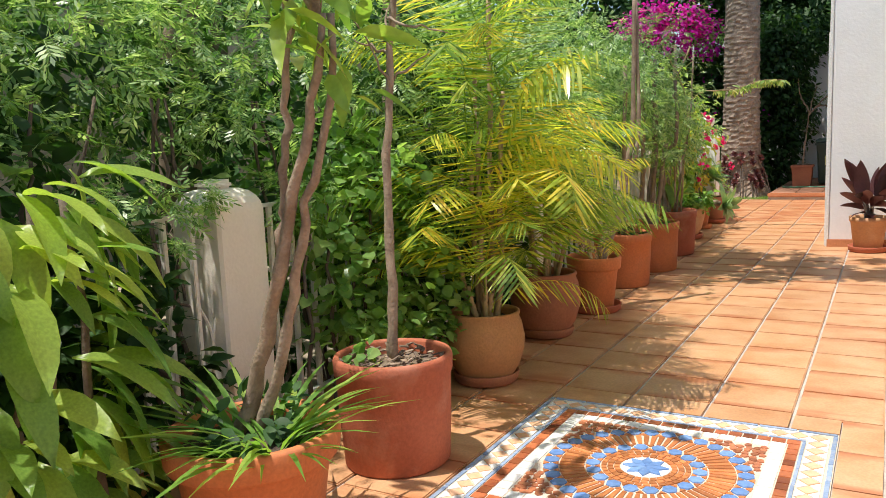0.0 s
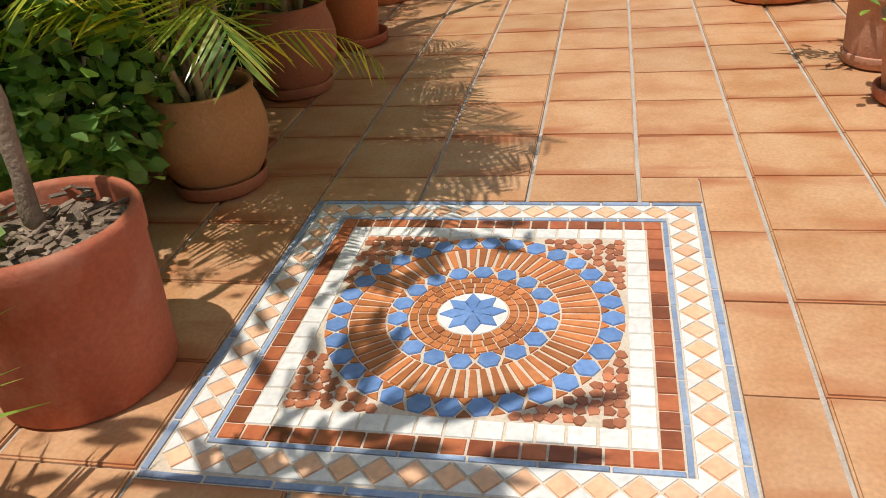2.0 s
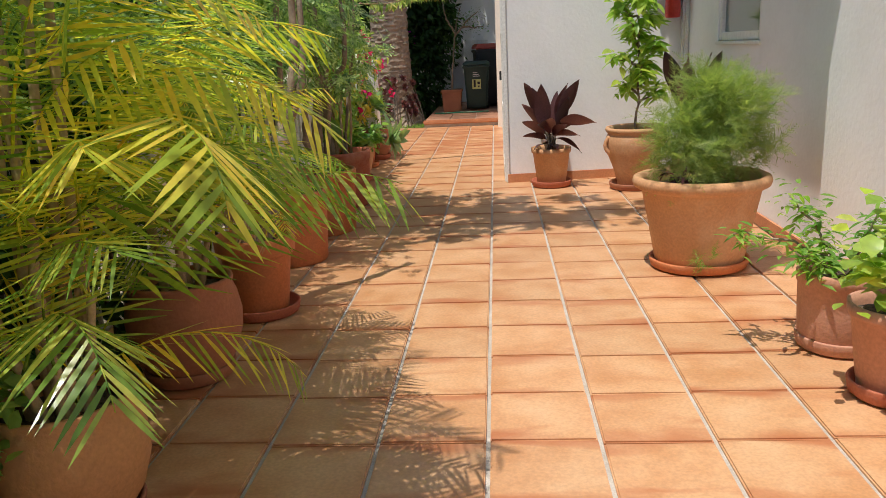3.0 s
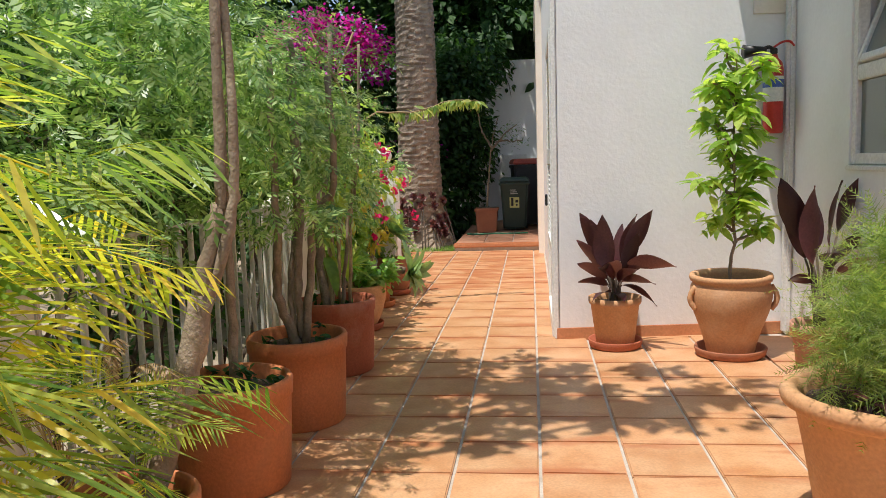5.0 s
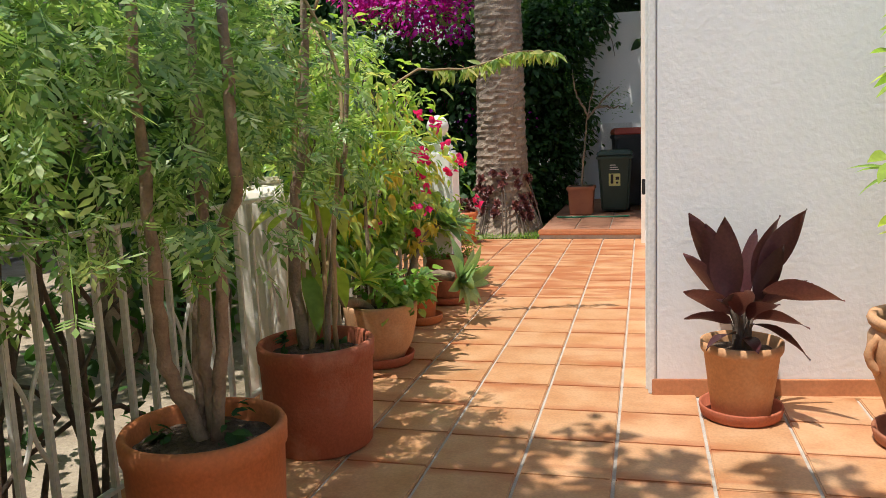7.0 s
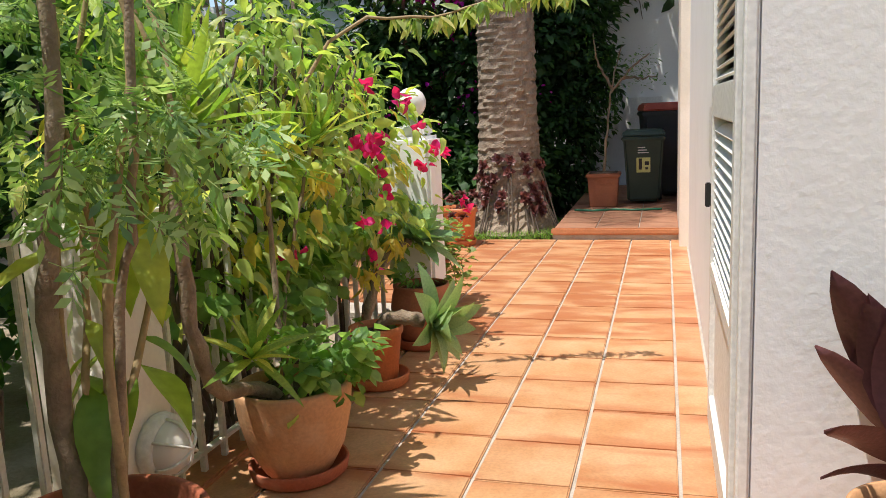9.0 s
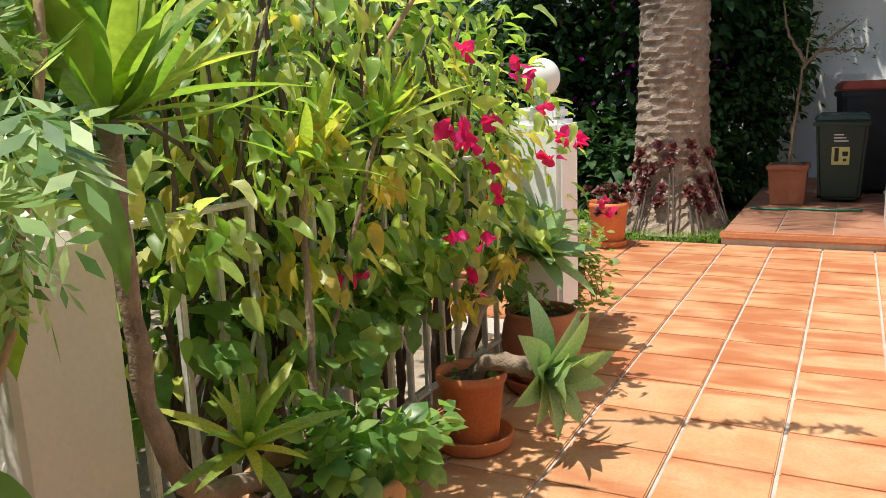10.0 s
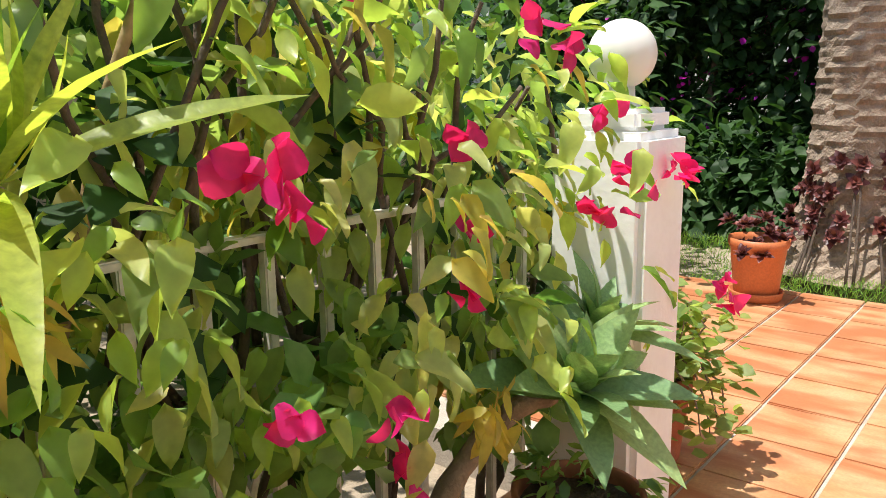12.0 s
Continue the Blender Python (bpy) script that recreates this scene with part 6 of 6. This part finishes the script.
# window in the side wing: fixed lower pane, tilted upper pane
WI = thing("window_1", (1.03, 6.73, 1.13), "white framed window with a tilted upper pane", "window", kind="structure")
ww, wh = 0.95, 1.04
for y0, y1, z0, z1 in ((0, 0.06, 0, wh), (ww - 0.06, ww, 0, wh), (0.06, ww - 0.06, 0, 0.06), (0.06, ww - 0.06, wh - 0.06, wh), (0.06, ww - 0.06, 0.44, 0.52)):
    part("window_frame", box_bm(-0.005, 0.055, y0, y1, z0, z1, 0.005), WHITEPAINT, WI)
pane = part("pane", box_bm(0.02, 0.028, 0.06, ww - 0.06, 0.06, 0.44), glass, WI, "lower glass pane")
sash = part("sash", box_bm(-0.02, 0.02, 0.0, 0.04, 0, 0.46, 0.004), WHITEPAINT, WI, "tilted sash", pose(0.0, 0.07, 0.53, 0, 20, 0))
part("sash_rail", box_bm(-0.02, 0.02, 0.04, ww - 0.18, 0.0, 0.04, 0.004), WHITEPAINT, WI, "tilted sash", pose(0.0, 0.07, 0.53, 0, 20, 0))
part("sash_stile", box_bm(-0.02, 0.02, ww - 0.18, ww - 0.14, 0, 0.46, 0.004), WHITEPAINT, WI, "tilted sash", pose(0.0, 0.07, 0.53, 0, 20, 0))
part("pane", box_bm(-0.004, 0.004, 0.04, ww - 0.18, 0.04, 0.44), glass, WI, "upper glass pane", pose(0.0, 0.07, 0.53, 0, 20, 0))
part("window_sill", box_bm(-0.025, 0.02, -0.03, ww + 0.03, -0.03, 0.0, 0.006), WHITEPAINT, WI)
part("latch", box_bm(-0.025, -0.005, 0.39, 0.42, 0.46, 0.49, 0.004), BLACK, WI, "small dark latch")

# fire extinguisher on the wall
FE = thing("fire_extinguisher", (0.87, 8.54, 1.33), "red fire extinguisher with a black horn hung on the wall", "extinguisher", rz=6)
part("cylinder", lathe([(0, 0), (0.055, 0), (0.062, 0.015), (0.062, 0.40), (0.052, 0.45), (0.028, 0.475), (0.022, 0.50), (0, 0.50)], 32), REDPAINT, FE, "", None, True)
part("label", lathe([(0.0635, 0.20), (0.0635, 0.36)], 32), LABELWHITE, FE, "white paper label", None, True)
part("label_band", lathe([(0.0645, 0.29), (0.0645, 0.34)], 32), LABELBLUE, FE, "blue label band", None, True)
part("valve", box_bm(-0.02, 0.02, -0.015, 0.015, 0.50, 0.54, 0.005), BLACK, FE)
part("lever", tube(smooth_path([(0.0, 0, 0.545), (0.05, 0, 0.575), (0.10, 0, 0.58), (0.13, 0, 0.55)], 10), 0.008, 6), REDPAINT, FE, "red squeeze lever", None, True)
part("hose", tube(smooth_path([(0, 0, 0.53), (-0.04, -0.02, 0.545), (-0.08, -0.02, 0.53)], 8), 0.012, 8), BLACK, FE, "", None, True)
part("horn", tube([(-0.06, -0.02, 0.53), (-0.12, -0.02, 0.525), (-0.20, -0.02, 0.52)], [0.018, 0.028, 0.045], 16), BLACK, FE, "black discharge horn", None, True)
part("bracket", box_bm(-0.03, 0.03, 0.055, 0.10, 0.1, 0.42, 0.004), BLACK, FE)
SG = thing("wall_sign", (0.90, 8.625, 2.10), "plain pale plate fixed above the extinguisher", "sign", rz=6)
part("plate", box_bm(-0.14, 0.14, -0.008, 0.012, 0, 0.2, 0.003), CREAM, SG)

# ---- mosaic panel ----
MO = thing("mosaic_panel", ((MX0 + MX1) / 2, (MY0 + MY1) / 2, 0.0), "square ceramic mosaic with a blue star, rings and tiled border set in the floor", "mosaic", kind="structure")
part("bed", box_bm(-0.598, 0.598, -0.597, 0.597, -0.011, -0.003), surface("mosaic_grout", [(0.60, 0.49, 0.37), (0.70, 0.59, 0.47)], 0.9, 8, 120, 0.3), MO, "pale grout bed")
rm = np.random.default_rng(800)


def poly_piece(name, pts, material, top=0.001, mesh_only=False):
    """A flat tile of any outline with a small bevelled edge."""
    c = np.mean(pts, axis=0)
    bm = bmesh.new()
    lo = [bm.verts.new((x, y, -0.004)) for x, y in pts]
    hi = [bm.verts.new((c[0] + (x - c[0]) * 0.96, c[1] + (y - c[1]) * 0.96, top)) for x, y in pts]
    n = len(pts)
    for i in range(n):
        bm.faces.new((lo[i], lo[(i + 1) % n], hi[(i + 1) % n], hi[i]))
    bm.faces.new(hi)
    bmesh.ops.recalc_face_normals(bm, faces=bm.faces)
    me = bpy.data.meshes.new(name)
    bm.to_mesh(me)
    bm.free()
    me.materials.append(material)
    return me


def rect(w, h):
    return [(-w / 2, -h / 2), (w / 2, -h / 2), (w / 2, h / 2), (-w / 2, h / 2)]


def ring_row(name, half, width, count, material, skip=0.003, h2=None):
    """Tiles along the four sides of a square band whose outer half-size is given."""
    mid = half - width / 2
    step = (2 * half - width) / count
    me = poly_piece(name, rect(step - skip, width - skip), material)
    for s in range(4):
        for i in range(count):
            u = -half + width / 2 + step * (i + 0.5) - width / 2 + 0.0
            put(name, me, MO, pose(0, 0, 0, 0, 0, 90 * s) @ pose(u + width / 2 * 0 + 0.0, -mid, rm.uniform(-0.0006, 0.0006), 0, 0, rm.uniform(-0.8, 0.8)))


ring_row("blue_strip", 0.596, 0.020, 8, BLUESTRIP, 0.004)
ring_row("blue_strip", 0.491, 0.015, 7, BLUESTRIP)
ring_row("brown_square", 0.475, 0.046, 17, BROWNTILE, 0.005)
ring_row("white_square", 0.429, 0.056, 13, WHITETILE, 0.005)
# band of peach diamonds on white triangles
band0, band1 = 0.492, 0.571
mid, wd = (band0 + band1) / 2, band1 - band0
dia = poly_piece("diamond", [(-0.031, 0), (0, -0.033), (0.031, 0), (0, 0.033)], PEACHTILE)
tri_a = poly_piece("triangle", [(-0.034, 0.0), (0.034, 0.0), (0.0, 0.034)], WHITETILE)
tri_b = poly_piece("triangle", [(-0.034, 0.0), (0.0, -0.034), (0.034, 0.0)], WHITETILE)
nd = 15
for s in range(4):
    rot = pose(0, 0, 0, 0, 0, 90 * s)
    for i in range(nd):
        u = -mid + (2 * mid / nd) * i
        put("diamond", dia, MO, rot @ pose(u, -mid, rm.uniform(0, 0.0008)))
        v = u + mid / nd
        put("triangle", tri_a, MO, rot @ pose(v, -band1 + 0.002, rm.uniform(0, 0.0008)))
        put("triangle", tri_b, MO, rot @ pose(v, -band0 - 0.002, rm.uniform(0, 0.0008)))


def fan(name, r0, r1, n, material, gap=0.004, phase=0.0):
    a = math.pi / n
    g0, g1 = gap / 2 / r0, gap / 2 / r1
    pts = [(r0 * math.cos(-a + g0), r0 * math.sin(-a + g0)), (r1 * math.cos(-a + g1), r1 * math.sin(-a + g1)), (r1 * math.cos(a - g1), r1 * math.sin(a - g1)), (r0 * math.cos(a - g0), r0 * math.sin(a - g0))]
    c = np.mean(pts, axis=0)
    me = poly_piece(name, [(x - c[0], y - c[1]) for x, y in pts], material)
    for i in range(n):
        put(name, me, MO, pose(0, 0, 0, 0, 0, 360 * (i + phase) / n) @ pose(c[0], c[1], rm.uniform(0, 0.0008), 0, 0, rm.uniform(-1.5, 1.5)))


fan("fan_brick", 0.218, 0.310, 62, ORANGETILE, 0.009)
fan("small_brick", 0.092, 0.112, 24, ORANGETILE)
fan("small_brick", 0.115, 0.136, 28, ORANGETILE)
fan("small_brick", 0.139, 0.158, 34, ORANGETILE)


def hex_ring(r, n, w, h, tri):
    me = poly_piece("blue_hexagon", [(w / 2, 0), (w / 4, h / 2), (-w / 4, h / 2), (-w / 2, 0), (-w / 4, -h / 2), (w / 4, -h / 2)], BLUE, 0.0015)
    t = poly_piece("small_triangle", [(-tri, -tri * 0.55), (tri, -tri * 0.55), (0, tri * 0.75)], ORANGETILE)
    for i in range(n):
        put("blue_hexagon", me, MO, pose(0, 0, 0, 0, 0, 360 * i / n) @ pose(0, r, 0.0003, 0, 0, 0))
        for s, dr in ((1, h * 0.36), (-1, -h * 0.36)):
            put("small_triangle", t, MO, pose(0, 0, 0, 0, 0, 360 * (i + 0.5) / n) @ pose(0, r + dr, 0, 0, 0, 180 if s > 0 else 0))


hex_ring(0.341, 32, 0.058, 0.054, 0.016)
hex_ring(0.188, 18, 0.056, 0.050, 0.014)
part("star_field", lathe([(0, 0.0), (0.087, 0.0), (0.088, -0.004)], 48), WHITETILE, MO, "white disc behind the star")
star = poly_piece("star_point", [(0.0, 0.0), (0.022, 0.044), (0.0, 0.084), (-0.022, 0.044)], BLUE, 0.003)
for i in range(8):
    put("star_point", star, MO, pose(0, 0, 0.0015, 0, 0, 45 * i + 8))
# broken shards in the four corners
shard_forms = []
for q in range(12):
    k = 5 if q % 3 else 6
    a = np.sort(rm.uniform(0, 2 * math.pi, k) * 0.09 + np.arange(k) * 2 * math.pi / k)
    shard_forms.append(poly_piece("shard", [(0.0152 * rm.uniform(0.85, 1.15) * math.cos(t), 0.0152 * rm.uniform(0.85, 1.15) * math.sin(t)) for t in a], SHARDTILE))
for ix in range(-13, 14):
    for iy in range(-13, 14):
        x, y = 0.0275 * ix + rm.uniform(-0.005, 0.005), 0.0275 * iy + rm.uniform(-0.005, 0.005)
        if max(abs(x), abs(y)) < 0.361 and math.hypot(x, y) > 0.380:
            put("shard", shard_forms[int(rm.integers(0, 12))], MO, pose(x, y, rm.uniform(0, 0.001), 0, 0, rm.uniform(0, 360)))


# ---- floor tiles ----
bm = box_bm(-0.163, 0.163, -0.167, 0.167, -0.02, 0.0)
bmesh.ops.bevel(bm, geom=[e for e in bm.edges if all(v.co.z > -0.001 for v in e.verts)], offset=0.005, segments=2, affect="EDGES")
tile_mesh = bpy.data.meshes.new("tile")
bm.to_mesh(tile_mesh)
bm.free()
tile_mesh.materials.append(TILE)
tr = np.random.default_rng(21)
rest_v, rest_f = [], []


def cut_tile(x0, x1, y0, y1):
    me = bpy.data.meshes.new("tile")
    b = box_bm(x0, x1, y0, y1, -0.02, 0.0)
    b.to_mesh(me)
    b.free()
    me.materials.append(TILE)
    return me


near = 0
for ix in range(-10, 3):
    for iy in range(-8, 41):
        cx, cy = (ix + 0.5) * P + 0.009, (iy + 0.5) * P + 0.035 + 0.012 * math.sin(ix * 2.1)
        x0, x1, y0, y1 = cx - 0.163, cx + 0.163, cy - 0.167, cy + 0.167
        if x1 > 0.94 or y1 > 13.74:
            x1 = min(x1, 0.99)
            y1 = min(y1, 13.74)
        if x0 < -2.40 and y0 < 11.0:
            continue
        if (x0 > -0.54 and y0 > 8.66) or x1 - x0 < 0.03 or y1 - y0 < 0.03:
            continue
        if x0 > -0.70 and y0 > 8.45:
            x1 = min(x1, -0.54)
        if x0 < MX1 and x1 > MX0 and y0 < MY1 and y1 > MY0:  # cut round the mosaic
            pieces = []
            if x1 > MX1 + 0.012:
                pieces.append((max(x0, MX1 + 0.006), x1, y0, y1))
            if x0 < MX0 - 0.012:
                pieces.append((x0, MX0 - 0.006, y0, y1))
            xa = x0 if x0 > MX0 else MX0 - 0.006
            xb = x1 if x1 < MX1 else MX1 + 0.0
            if y1 > MY1 + 0.012:
                pieces.append((xa, xb, MY1 + 0.006, y1))
            if y0 < MY0 - 0.012:
                pieces.append((xa, xb, y0, MY0 - 0.006))
        else:
            pieces = [(x0, x1, y0, y1)]
        for a, b_, c, d in pieces:
            full = b_ - a > 0.32 and d - c > 0.32
            me = tile_mesh if full else cut_tile(-(b_ - a) / 2, (b_ - a) / 2, -(d - c) / 2, (d - c) / 2)
            m = pose((a + b_) / 2, (c + d) / 2, tr.uniform(-0.0015, 0.0015), tr.uniform(-0.25, 0.25), tr.uniform(-0.25, 0.25), tr.uniform(-0.3, 0.3))
            if 1 <= iy < 31:
                put("tile", me, floor, m)
            else:
                co = np.array([m @ v.co for v in me.vertices])
                off = sum(len(q) for q in rest_v)
                rest_v.append(co)
                rest_f += [[off + k for k in p.vertices] for p in me.polygons]
far_tiles = bpy.data.meshes.new("far_tiles")
far_tiles.from_pydata(np.concatenate(rest_v).tolist(), [], rest_f)
far_tiles.materials.append(TILE)
tagged(put("far_tiles", far_tiles, floor), "terracotta tiles further along the terrace", kind="stuff")
